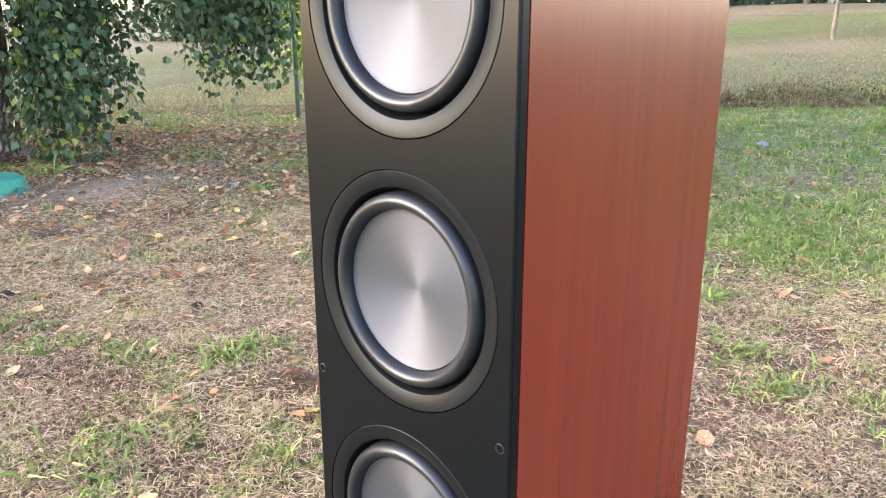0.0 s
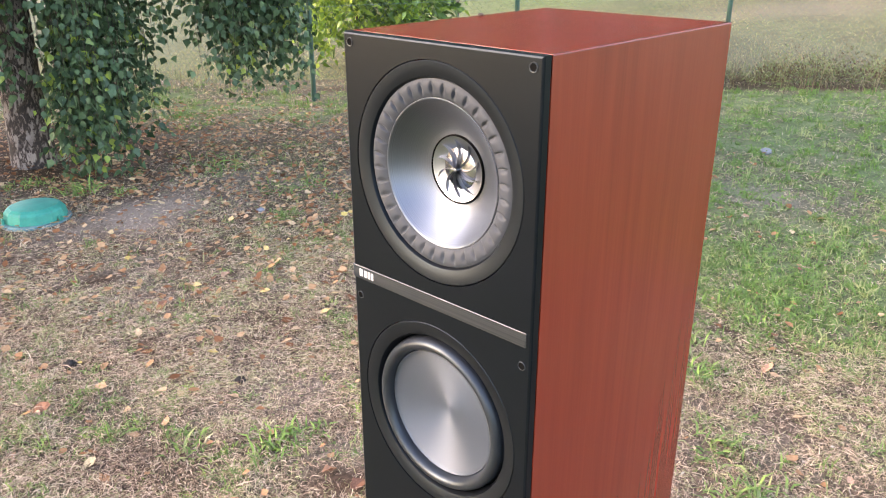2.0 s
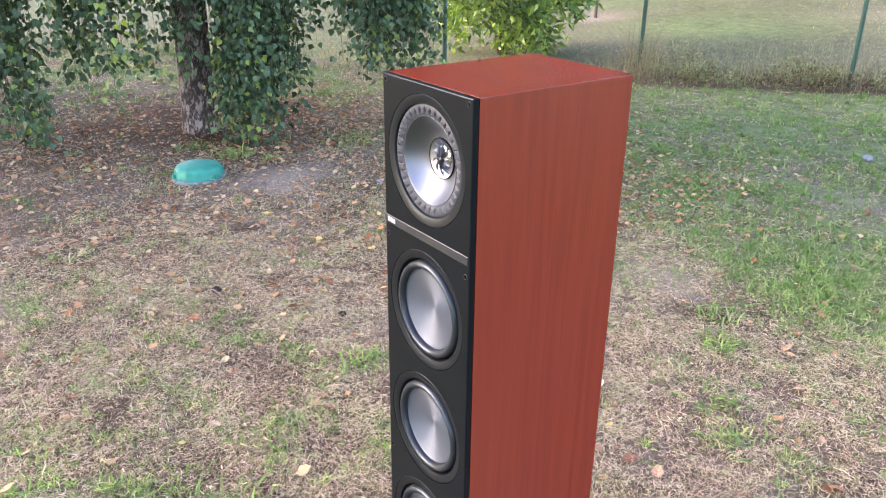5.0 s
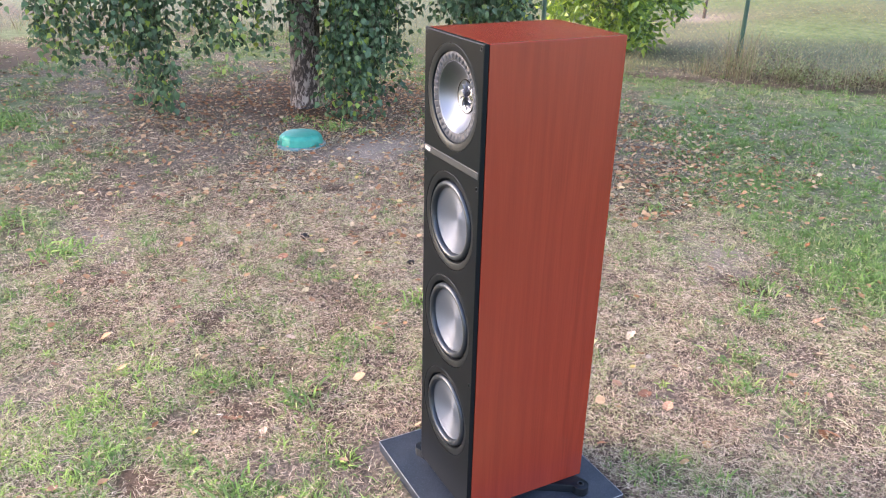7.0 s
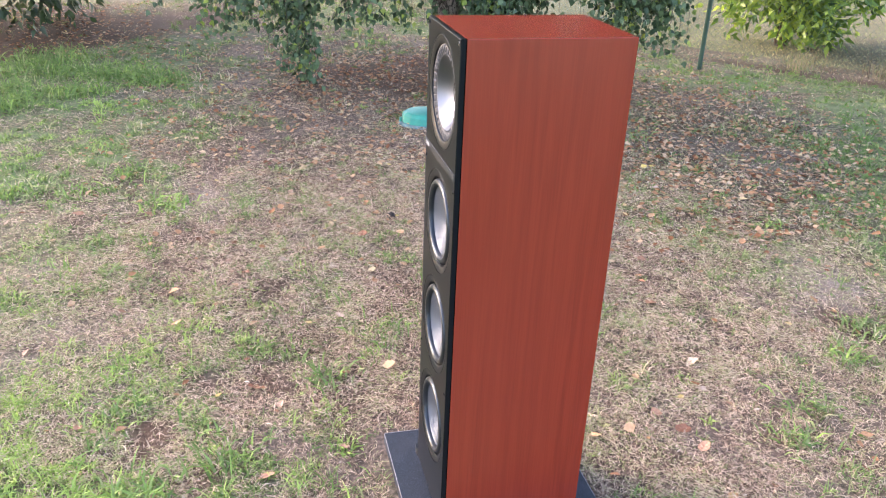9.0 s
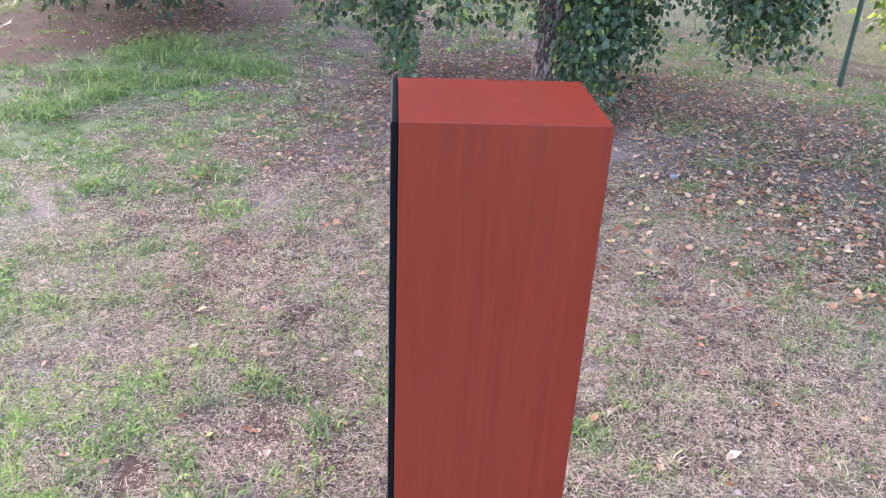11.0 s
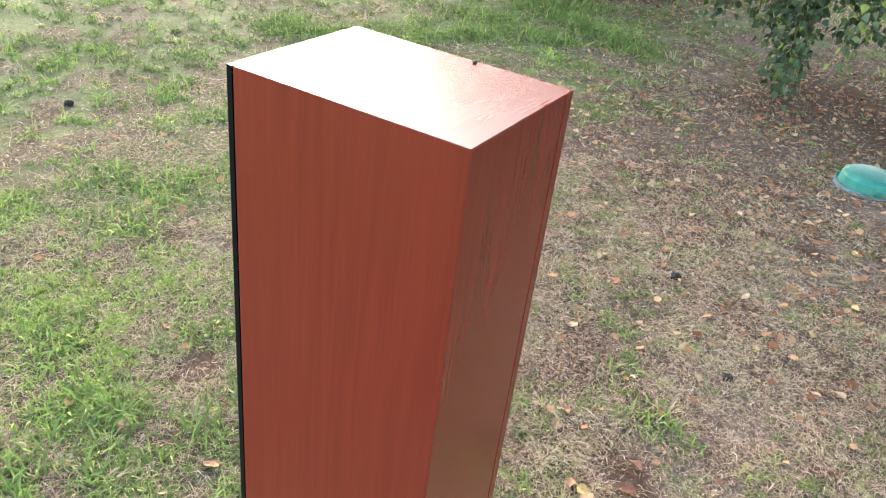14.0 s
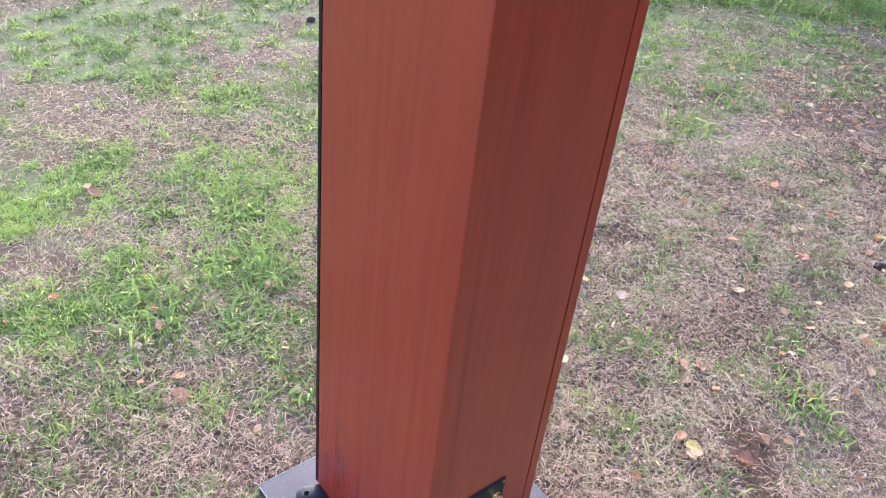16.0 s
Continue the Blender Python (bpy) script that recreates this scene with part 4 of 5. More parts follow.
def sapling(x, y, h, r, mat, label, seed, crown=True, bk=None):
    s = thing("field_tree", label, "tree", at=(x, y, float(height(x, y))))
    part("trunk", tube([(0, 0, -0.05), (0.01, 0.01, 0.4 * h), (0.0, 0.03, h)], [r * 1.15, r, r * 0.7], 9), bk or pale_bark, s, smooth=60)
    if crown:
        g = np.random.default_rng(seed)
        for k in range(4):
            a = k * 1.57 + 0.4
            part("limb", tube([(0, 0.01, 0.9 * h), (0.18 * math.cos(a), 0.18 * math.sin(a), 1.25 * h), (0.4 * math.cos(a), 0.4 * math.sin(a), 1.5 * h)], [r * 0.6, r * 0.4, r * 0.15], 6), bk or pale_bark, s, smooth=60)
        cen = g.normal(0, 1, (40, 3)) * np.array([0.30, 0.30, 0.30]) + np.array([0, 0, 1.45 * h])
        P = np.concatenate([c + g.normal(0, 0.12, (55, 3)) for c in cen])
        P = P[P[:, 2] > 0.95 * h]
        v, t, c = leaf_cloud(P, g.normal(0, 0.8, P.shape) + np.array([0, 0, -0.4]), 0.07 + 0.03 * g.random(len(P)), np.clip(g.normal(0.6, 0.25, len(P)), 0, 1), 0.6)
        arrays("crown", v, t, mat, c, s)
    return s


sapling(-3.3, 11.5, 0.72, 0.032, birch_leaf, "small field tree with grey trunk and round crown", 21, True, grey_bark)
sapling(-7.50, 8.18, 1.5, 0.022, birch_leaf, "thin dark sapling standing in a ring of bare soil", 22, True, brown_bark)


# ---- woods along the far edge of the field ----
def woods():
    g = np.random.default_rng(31)
    P = []
    for a in np.arange(-9, 22, 0.45):
        f = 14.6 + g.normal(0, 0.35)
        cx, cy = POST[0] + a * ALONG[0] + f * OUT[0], POST[1] + a * ALONG[1] + f * OUT[1]
        zc = float(height(cx, cy))
        for zz in np.concatenate([np.arange(0.15, 3.6, 0.5), np.arange(3.9, 14.0 + g.normal(0, 1.2), 0.8)]):
            k = 26
            P.append(np.array([cx, cy, zc + zz]) + g.normal(0, 1, (k, 3)) * np.array([0.4, 0.4, 0.32]))
            if zz < 4.5:
                # the shaded inside of the wood
                P.append(np.array([cx + 1.1 * OUT[0], cy + 1.1 * OUT[1], zc + zz]) + g.normal(0, 1, (k, 3)) * np.array([0.4, 0.4, 0.32]))
    P = np.concatenate(P)
    P[:, 2] = np.maximum(P[:, 2], height(P[:, 0], P[:, 1]) + 0.02)
    v, t, c = leaf_cloud(P, g.normal(0, 0.8, P.shape), np.where(P[:, 2] > 4.2, 0.50, 0.23) + 0.14 * g.random(len(P)), np.clip(g.normal(0.24, 0.22, len(P)), 0, 0.9), 0.6)
    tagged(arrays("far_woods", v, t, birch_leaf, c), "dark green wood edge beyond the field", "woods", kind="stuff")
    r = random.Random(9)
    for k in range(16):
        a = -7 + 1.6 * k + r.uniform(-0.5, 0.5)
        f = 13.7 + r.uniform(-0.4, 0.3)
        x, y = POST[0] + a * ALONG[0] + f * OUT[0], POST[1] + a * ALONG[1] + f * OUT[1]
        rad = r.uniform(0.06, 0.12)
        s = thing("forest_tree", "tall tree with pale trunk at the edge of the wood", "tree", group="trunks along the wood", at=(x, y, float(height(x, y)) - 0.05))
        lean = r.uniform(-0.25, 0.25)
        part("trunk", tube([(0, 0, 0), (lean * 0.3, 0, 1.3), (lean, 0.1, 4.0), (lean * 1.2, 0.15, 7.0)], [rad, rad * 0.85, rad * 0.6, rad * 0.3], 9), pale_bark if k % 3 else brown_bark, s, smooth=60)


woods()


# ---- fence ----
def fence():
    fe = thing("wire_fence", "green steel posts with diamond wire mesh", "fence")
    pts = [(-10.6, -3.2), (-9.7, -1.35), (-8.6, 0.6), (-7.2, 2.55), (-4.82, 3.52), (-4.17, 5.36), (-2.66, 6.42), (-1.15, 7.55), (0.36, 8.70), (1.87, 9.85)]
    ht = 1.55
    for k, (x, y) in enumerate(pts):
        z = float(height(x, y))
        bm = tube([(0, 0, -0.1), (0, 0, ht)], [0.021, 0.021], 12)
        p = part("post", bm, green_paint, fe, smooth=40)
        p.location = (x, y, z)
        cap = part("cap", lathe_z([(0.023, 0.0), (0.023, 0.012), (0.015, 0.022), (0, 0.025)], 12), plastic_black, p)
        cap.location = (0, 0, ht)
        for v in cap.data.vertices:
            v.co.z = abs(v.co.z)
    # mesh wires: two families of slanting strands between each pair of posts
    V, T = [], []
    o = 0
    w = 0.0010
    for (x0, y0), (x1, y1) in zip(pts, pts[1:]):
        L = math.hypot(x1 - x0, y1 - y0)
        za, zb = float(height(x0, y0)), float(height(x1, y1))
        hgt, pitch = 1.42, 0.062
        for sgn in (1, -1):
            for s in np.arange(-hgt, L + hgt, pitch * 1.0):
                u0, u1, h0, h1 = s, s + hgt, 0.03, 0.03 + hgt
                lo, hi = max(0, u0), min(L, u1)
                if hi - lo < 0.02:
                    continue
                h0, h1 = 0.03 + (lo - s), 0.03 + (hi - s)
                if sgn < 0:
                    lo, hi = L - lo, L - hi
                P = []
                for u, h in ((lo, h0), (hi, h1)):
                    q = u / L
                    P.append(np.array([x0 + (x1 - x0) * q, y0 + (y1 - y0) * q, za + (zb - za) * q + h]))
                nrm = np.array([-(y1 - y0) / L, (x1 - x0) / L, 0]) * w
                upv = np.array([0, 0, w])
                offs = (nrm, -0.5 * nrm + upv, -0.5 * nrm - upv)
                V += [P[0] + q for q in offs] + [P[1] + q for q in offs]
                for i in range(3):
                    j = (i + 1) % 3
                    T += [(o + i, o + j, o + 3 + j), (o + i, o + 3 + j, o + 3 + i)]
                o += 6
    m = arrays("wire_mesh", np.array(V), np.array(T), wire_mat, None, fe, "fine diamond wire mesh")
    m["kind"] = "stuff"
    r = random.Random(2)
    for hh in (0.75, 1.45):
        bm = bmesh.new()
        tube([(x, y, float(height(x, y)) + hh) for x, y in pts], [0.0018] * len(pts), 4, bm)
        part("straining_wire", bm, wire_mat, fe)


fence()


# ---- tall dry grass at the fence ----
def tussock(x, y, h, spread, count, green, label, seed, name="dry_grass_tussock"):
    global rng
    keep, rng = rng, np.random.default_rng(seed)
    n = count
    px, py = x + rng.normal(0, spread, n), y + rng.normal(0, spread, n)
    v, t, c = blade_cloud(px, py, height(px, py) - 0.01, h * (0.35 + 0.75 * rng.random(n)), 0.0035 + 0.003 * rng.random(n), np.abs(rng.normal(0.16, 0.26, n)), np.clip(rng.normal(green, 0.28, n), 0, 1), 0.45)
    c0 = np.array([x, y, float(height(x, y))])
    ob = arrays(name, v - c0, t, dry_stalk, c)
    ob.location = c0
    rng = keep
    return tagged(ob, label, "grass", group="tall grass along the fence", kind="stuff")


for k, (a, f, h, sp, n, gr) in enumerate(((0.03, -0.08, 0.62, 0.10, 190, 0.62), (-0.30, -0.10, 0.36, 0.10, 110, 0.55), (0.45, -0.05, 0.40, 0.14, 110, 0.60), (0.95, -0.20, 0.34, 0.18, 90, 0.50), (1.45, -0.15, 0.36, 0.16, 80, 0.45), (-1.0, -0.25, 0.30, 0.08, 110, 0.85),
                                          (1.85, -0.20, 0.42, 0.14, 90, 0.35), (2.5, -0.20, 0.30, 0.25, 120, 0.5), (3.3, -0.15, 0.30, 0.25, 120, 0.6), (4.1, -0.1, 0.30, 0.25, 140, 0.75), (5.2, -0.1, 0.30, 0.3, 160, 0.8), (1.0, 0.8, 0.22, 0.5, 260, 0.8), (2.6, 0.8, 0.22, 0.5, 260, 0.8))):
    tussock(POST[0] + a * ALONG[0] + f * OUT[0], POST[1] + a * ALONG[1] + f * OUT[1], h, sp, n, gr, "tall dry grass growing along the wire fence" if gr < 0.6 else "greenish tall grass growing along the wire fence", 40 + k)
for k, (x, y) in enumerate(((-8.4, 1.4), (-7.7, 2.2), (-8.9, 0.5), (-9.4, -0.4), (-6.6, 3.3))):
    tussock(x, y, 0.20, 0.40, 350, 0.75, "pale tall grass growing along the wire fence", 70 + k)


def fence_weeds():
    """Low bushy weeds in the unmown strip under the wire: brown seed stems, green leaves, shade at the foot put into
    the tone.
    """
    global rng
    keep, rng = rng, np.random.default_rng(61)
    P, A, S, T = [], [], [], []
    for k in range(620):
        a = rng.choice((0.35, 0.8, 1.2, 1.5, 1.75, 2.0, 2.3, 2.7, 3.1, 3.5, 4.0, 4.6, 5.3, 6.2, 7.0)) + rng.normal(0, 0.22)
        f = -0.42 + abs(rng.normal(0, 0.34))
        lush = float(vnoise(a, 0.0, 1.9, 44))
        if lush < 0.42 and rng.random() < 0.55:
            continue
        x, y = POST[0] + a * ALONG[0] + f * OUT[0], POST[1] + a * ALONG[1] + f * OUT[1]
        top = (0.07 + 0.25 * rng.random() ** 2) * (1 - 0.6 * min(1, (f + 0.42) / 1.3)) * (0.25 + 2.1 * lush ** 1.8)
        m = 36
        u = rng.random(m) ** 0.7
        p = np.stack([x + rng.normal(0, 0.06, m), y + rng.normal(0, 0.06, m), float(height(x, y)) + 0.03 + top * u], 1)
        brown = 1.0 if rng.random() < (0.65 if 0.9 < a < 3.6 else 0.3) and f < 0.1 else 0.0
        P.append(p)
        A.append(rng.normal(0, 0.7, (m, 3)) + np.array([0, 0, 0.7]))
        S.append(0.016 + 0.018 * rng.random(m))
        # tone drops towards the foot to paint the shade there
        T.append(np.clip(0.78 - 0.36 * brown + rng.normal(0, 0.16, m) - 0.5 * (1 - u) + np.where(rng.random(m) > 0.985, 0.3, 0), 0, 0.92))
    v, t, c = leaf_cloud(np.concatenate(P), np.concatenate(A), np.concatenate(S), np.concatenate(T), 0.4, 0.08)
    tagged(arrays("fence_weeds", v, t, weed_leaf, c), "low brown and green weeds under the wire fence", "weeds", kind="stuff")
    rng = keep


fence_weeds()


# ---- fallen leaves that lie singly ----
def leaf_mesh(name, seed, length, mat):
    """A withered leaf: rounded blade with a short stalk, cupped and crinkled."""
    r = random.Random(seed)
    bm = bmesh.new()
    m = 7
    ctr = [bm.verts.new((0, -length / 2 + length * i / m, 0)) for i in range(m + 1)]
    fat = r.uniform(0.34, 0.46)
    for sgn in (1, -1):
        row = [ctr[0]]
        for i in range(1, m):
            s = i / m
            w = length * fat * math.sin(math.pi * s ** 0.85) ** 0.7 * r.uniform(0.82, 1.1)
            row.append(bm.verts.new((sgn * w, -length / 2 + length * s + r.uniform(-0.04, 0.04) * length, 0)))
        row.append(ctr[m])
        for i in range(m):
            vs = [ctr[i], ctr[i + 1], row[i + 1], row[i]]
            bm.faces.new(list(dict.fromkeys(vs)))
    cu, cv = r.uniform(0.1, 0.6), r.uniform(-0.3, 0.5)
    for v in bm.verts:
        q = Vector((v.co.x, v.co.y, 0)) / length * 3 + Vector((seed, 0, 0))
        v.co.z = cu * v.co.x ** 2 / (length * fat) + cv * v.co.y ** 2 / length + 0.10 * length * noise.noise(q) + 0.003
    bmesh.ops.recalc_face_normals(bm, faces=bm.faces)
    bmesh.ops.solidify(bm, geom=bm.faces[:], thickness=0.0006)
    me = bpy.data.meshes.new(name)
    bm.to_mesh(me)
    bm.free()
    me.materials.append(mat)
    return me


def single_leaf_material():
    m, t, b = material("fallen_leaf", 0.7)
    b.inputs["Specular IOR Level"].default_value = 0.2
    oi = t.nodes.new("ShaderNodeObjectInfo")
    c = ramp(t, oi.outputs["Random"], [(0.0, (0.22, 0.10, 0.06)), (0.22, (0.38, 0.21, 0.13)), (0.45, (0.46, 0.31, 0.22)), (0.66, (0.42, 0.16, 0.07)), (0.82, (0.42, 0.26, 0.17)), (0.97, (0.52, 0.42, 0.33)), (1.0, (0.55, 0.42, 0.14))])
    n = noise_tex(t, coords(t), 140.0, 4.0)
    t.links.new(mix(t, 1.0, c, ramp(t, n, [(0.3, (0.65, 0.6, 0.55)), (0.65, (1.1, 1.1, 1.1))]), 'MULTIPLY'), b.inputs["Base Color"])
    return m


single_mat = single_leaf_material()
leaf_meshes = [leaf_mesh("fallen_leaf", 200 + k, 0.048 + 0.004 * k, single_mat) for k in range(7)]
lr = random.Random(77)


def fallen_leaf(x, y, s=1.0):
    ob = new("fallen_leaf", lr.choice(leaf_meshes))
    z = float(height(x, y))
    s *= 0.68
    ob.matrix_world = Matrix.Translation((x, y, z + 0.010)) @ pose(0, 0, 0, lr.uniform(-22, 22), lr.uniform(-22, 22), lr.uniform(0, 360)) @ Matrix.Diagonal((s, s, s, 1))
    tagged(ob, "dry brown fallen leaf curled on the grass", "leaf", group="fallen leaves")


NEAR_LEAVES = ((-1.95, -0.8), (-1.35, -0.26), (-1.87, -0.87), (-0.55, -0.13), (-0.52, -0.49), (-0.44, -0.32), (-0.54, -0.39), (-0.8, 0.99), (-0.42, 0.94), (-0.37, 1.14), (-0.2, 0.7), (-0.12, 0.74), (-0.22, 1.63),
               (-1.34, 1.43), (-1.23, 0.06), (-1.15, 1.13), (-1.09, 1.7), (-0.23, -0.17), (0.27, 1.07), (0.01, 0.48), (-0.87, -1.06), (-1.26, -0.4), (-2.01, -1.09), (-0.45, -0.85), (-0.92, 0.85), (-1.05, 0.7))
FAR_LEAVES = ((-1.63, 1.77), (-2.46, 1.88), (-0.78, 0.21), (-0.84, 0.21), (-0.77, 0.43), (-0.68, 0.44), (-2.0, 0.92), (-1.93, 0.63), (-1.93, 0.32), (-0.15, -0.37), (0.1, -1.31), (0.23, -0.37), (-0.3, 1.86),
              (-0.86, 2.9), (-1.94, 3.71), (-2.16, -0.16), (-1.55, 0.07), (-2.54, -0.23), (-0.76, 0.04), (-0.9, -0.1), (-0.59, 1.88), (-0.04, 0.76), (-0.61, 0.36), (-2.0, 0.39))
for x, y in NEAR_LEAVES + FAR_LEAVES:
    fallen_leaf(x, y, lr.uniform(0.75, 1.15))
count = 0
while count < 170:
    x, y = lr.uniform(-3.4, 1.0), lr.uniform(-1.9, 2.9)
    if -0.26 < x < 0.22 and -0.09 < y < 0.42:
        continue
    if lr.random() < 0.25 + float(litter_at(x, y)):
        fallen_leaf(x, y, lr.uniform(0.4, 0.8))
        count += 1


# ---- small dark clods and stones ----
def lump(name, x, y, r, mat, label, category, seed, flat=0.7):
    bm = bmesh.new()
    bmesh.ops.create_icosphere(bm, subdivisions=3, radius=r)
    for v in bm.verts:
        q = v.co.normalized() * 2.3 + Vector((seed, seed, 0))
        v.co *= 1 + 0.35 * noise.noise(q) + 0.18 * noise.noise(q * 3)
        v.co.z *= flat
    ob = part(name, bm, mat, smooth=0)
    ob.location = (x, y, float(height(x, y)) + r * 0.45)
    tagged(ob, label, category)


for k, (x, y, r) in enumerate(((-1.745, 0.225, 0.019), (-1.30, 0.527, 0.016), (-1.35, -2.52, 0.022))):
    lump("soil_clod", x, y, r, clod_mat, "small black clod of earth lying on the grass", "clod", k + 1)
lump("pebble", -1.30, 4.17, 0.034, stone_mat, "pale grey stone lying in the green grass", "stone", 9, 0.6)
lump("pebble", -2.55, 1.45, 0.02, stone_mat, "pale grey stone lying on bare soil", "stone", 12, 0.6)


# ---- tufts of broad green blades ----
def tuft(x, y, h, spread, count, green, seed):
    global rng
    keep, rng = rng, np.random.default_rng(seed)
    n = count
    px, py = rng.normal(0, spread, n), rng.normal(0, spread, n)
    v, t, c = blade_cloud(px, py, 0 * px - 0.005, h * (0.5 + 0.7 * rng.random(n)), 0.0045 + 0.0045 * rng.random(n), np.abs(rng.normal(0.75, 0.3, n)), np.clip(rng.normal(green, 0.1, n), 0.5, 1), 0.8)
    ob = arrays("grass_tuft", v, t, grass_mat, c)
    ob.location = (x, y, float(height(x, y)))
    rng = keep
    tagged(ob, "tuft of broad green blades in the dry lawn", "grass", group="green tufts in the lawn", kind="stuff")


LEFT_TUFTS = ((-0.14, -0.66, 3), (-1.67, -0.96, 1), (-0.72, -0.75, 1), (-0.27, -0.49, 2), (0.01, -0.25, 2), (-0.74, -0.37, 1), (-0.56, -0.17, 2), (-0.65, -0.01, 1), (-0.23, -0.16, 1), (-0.4, -0.79, 1), (-0.6, -1.0, 1), (-0.3, -0.83, 1),
              (-0.53, -0.75, 2), (-2.04, -0.73, 1), (-0.13, -0.79, 2), (-0.28, -1.1, 2), (-1.0, -1.74, 2), (-0.5, -1.28, 2), (-0.42, -0.54, 1), (0.14, -0.69, 3), (0.12, -0.92, 2), (0.01, -0.51, 2), (-0.4, -2.09, 2), (-0.56, -1.83, 2), (0.01, -1.49, 2), (-0.02, -1.13, 2), (-0.76, -1.39, 1), (-1.34, -3.54, 2), (-0.36, -2.45, 2), (-0.35, -2.01, 2), (-0.15, -1.24, 2), (0.3, -0.53, 1), (-0.19, -1.0, 2))
OTHER_TUFTS = ((-0.52, 1.63, 2), (-0.36, 1.45, 2), (-1.37, 1.88, 1), (0.0, 1.04, 2), (-0.52, 0.52, 2), (-0.96, 0.41, 2), (-1.1, 0.25, 1), (-0.78, 0.05, 2), (-0.5, -2.86, 2), (-0.14, 1.15, 2), (-0.94, 0.52, 1), (-0.56, 2.32, 1), (-1.98, -0.38, 1), (-3.8, 0.89, 2), (-3.27, 1.13, 1))
for k, (x, y, w) in enumerate(LEFT_TUFTS + OTHER_TUFTS):
    # tufts on the left lawn carry sunlight in their tone besides their own green
    fresh_sunlit = 0.08 * float(spot(x, y, 0.0, -1.3, 0.9, 0.9))
    tuft(x, y, (0.052, 0.064, 0.085)[w - 1], (0.028, 0.042, 0.058)[w - 1], (45, 95, 190)[w - 1], 0.74 + fresh_sunlit + 0.06 * (k % 3), 300 + k)
# ranker clumps at the back of the lawn, each with its height and spread
RANK_TUFTS = ((-3.06, -2.74, 0.11, 0.10), (-3.18, -2.52, 0.10, 0.09), (-3.63, -2.02, 0.12, 0.09), (-3.46, -2.05, 0.12, 0.08), (-3.91, -1.83, 0.14, 0.11), (-4.44, -1.94, 0.13, 0.10), (-4.23, -1.46, 0.15, 0.11), (-4.87, -1.59, 0.14, 0.13), (-4.67, -1.14, 0.16, 0.11), (-4.48, -0.96, 0.15, 0.11), (-4.75, -1.35, 0.14, 0.10),
              (-4.23, -1.74, 0.12, 0.09), (-3.12, -2.85, 0.10, 0.09), (-3.53, -2.27, 0.11, 0.10), (-4.34, -2.20, 0.12, 0.12), (-5.40, -1.80, 0.15, 0.18), (-5.06, -1.95, 0.13, 0.15), (-3.45, 1.00, 0.10, 0.05), (-2.75, 1.80, 0.07, 0.10), (-0.40, 2.00, 0.07, 0.09), (-3.40, 1.75, 0.09, 0.12))
for k, (x, y, h, s) in enumerate(RANK_TUFTS):
    tuft(x, y, h, s, int(2600 * s) if y < 0 else 110, 0.80, 360 + k)
LOW_TUFTS = ((-2.22, -1.82), (-1.97, -2.00), (-2.34, -1.44), (-2.32, -1.33), (-2.52, -0.95), (-2.05, -0.73), (-1.69, -0.95), (-2.30, -1.14), (-2.50, -2.02), (-1.78, -3.37), (-1.97, -3.13), (-1.92, -2.98), (-2.25, -2.72), (-1.58, -3.02), (-1.82, -2.38), (-1.56, -2.36), (-1.64, -1.96), (-2.98, -2.70),
             (-1.03, -1.82), (-0.95, -1.70), (-1.14, -1.50), (-0.64, -1.83), (-1.36, -1.45), (-0.95, -1.44), (-0.68, -1.49), (-0.85, -1.77), (-0.76, -1.35))
for k, (x, y) in enumerate(LOW_TUFTS):
    tuft(x, y, 0.058 + 0.012 * (k % 3), 0.055 + 0.012 * (k % 2), 120, 0.70 + 0.09 * (k % 3), 420 + k)


# ---- the lawn's blades and litter ----
def straw_cloud(x, y, z, length, width, tone_v):
    """Dead grass lying in a loose felt: slim pointed strips that bow up and bend sideways."""
    n = len(x)
    az, turn = rng.random(n) * 2 * np.pi, rng.normal(0, 0.7, n)
    rise = np.abs(rng.normal(0.26, 0.26, n))
    p0 = np.stack([x, y, z + 0.010 * rng.random(n) ** 1.5], 1)
    half = (length / 2)[:, None]
    p1 = p0 + half * np.stack([np.cos(az) * np.cos(rise), np.sin(az) * np.cos(rise), np.sin(rise)], 1)
    h2, e2 = az + turn, -0.6 * rise
    p2 = p1 + half * np.stack([np.cos(h2) * np.cos(e2), np.sin(h2) * np.cos(e2), np.sin(e2)], 1)
    p2[:, 2] = np.maximum(p2[:, 2], z)
    tilt = rng.normal(0, 0.6, n)
    sd = np.stack([-np.sin(az) * np.cos(tilt), np.cos(az) * np.cos(tilt), np.sin(tilt)], 1) * (0.5 * width)[:, None]
    v = np.stack([p0, p1 - sd, p1 + sd, p2], 1).reshape(-1, 3)
    o = (np.arange(n) * 4)[:, None]
    t = np.concatenate([o + [0, 2, 1], o + [1, 2, 3]])
    return v, t, np.repeat(tone_v, 4)


def scatter(n, x0, x1, y0, y1, density):
    x, y = rng.uniform(x0, x1, n), rng.uniform(y0, y1, n)
    keep = rng.random(n) < density(x, y)
    keep &= ~((x > -0.268) & (x < 0.232) & (y > -0.086) & (y < 0.415))
    return x[keep], y[keep]


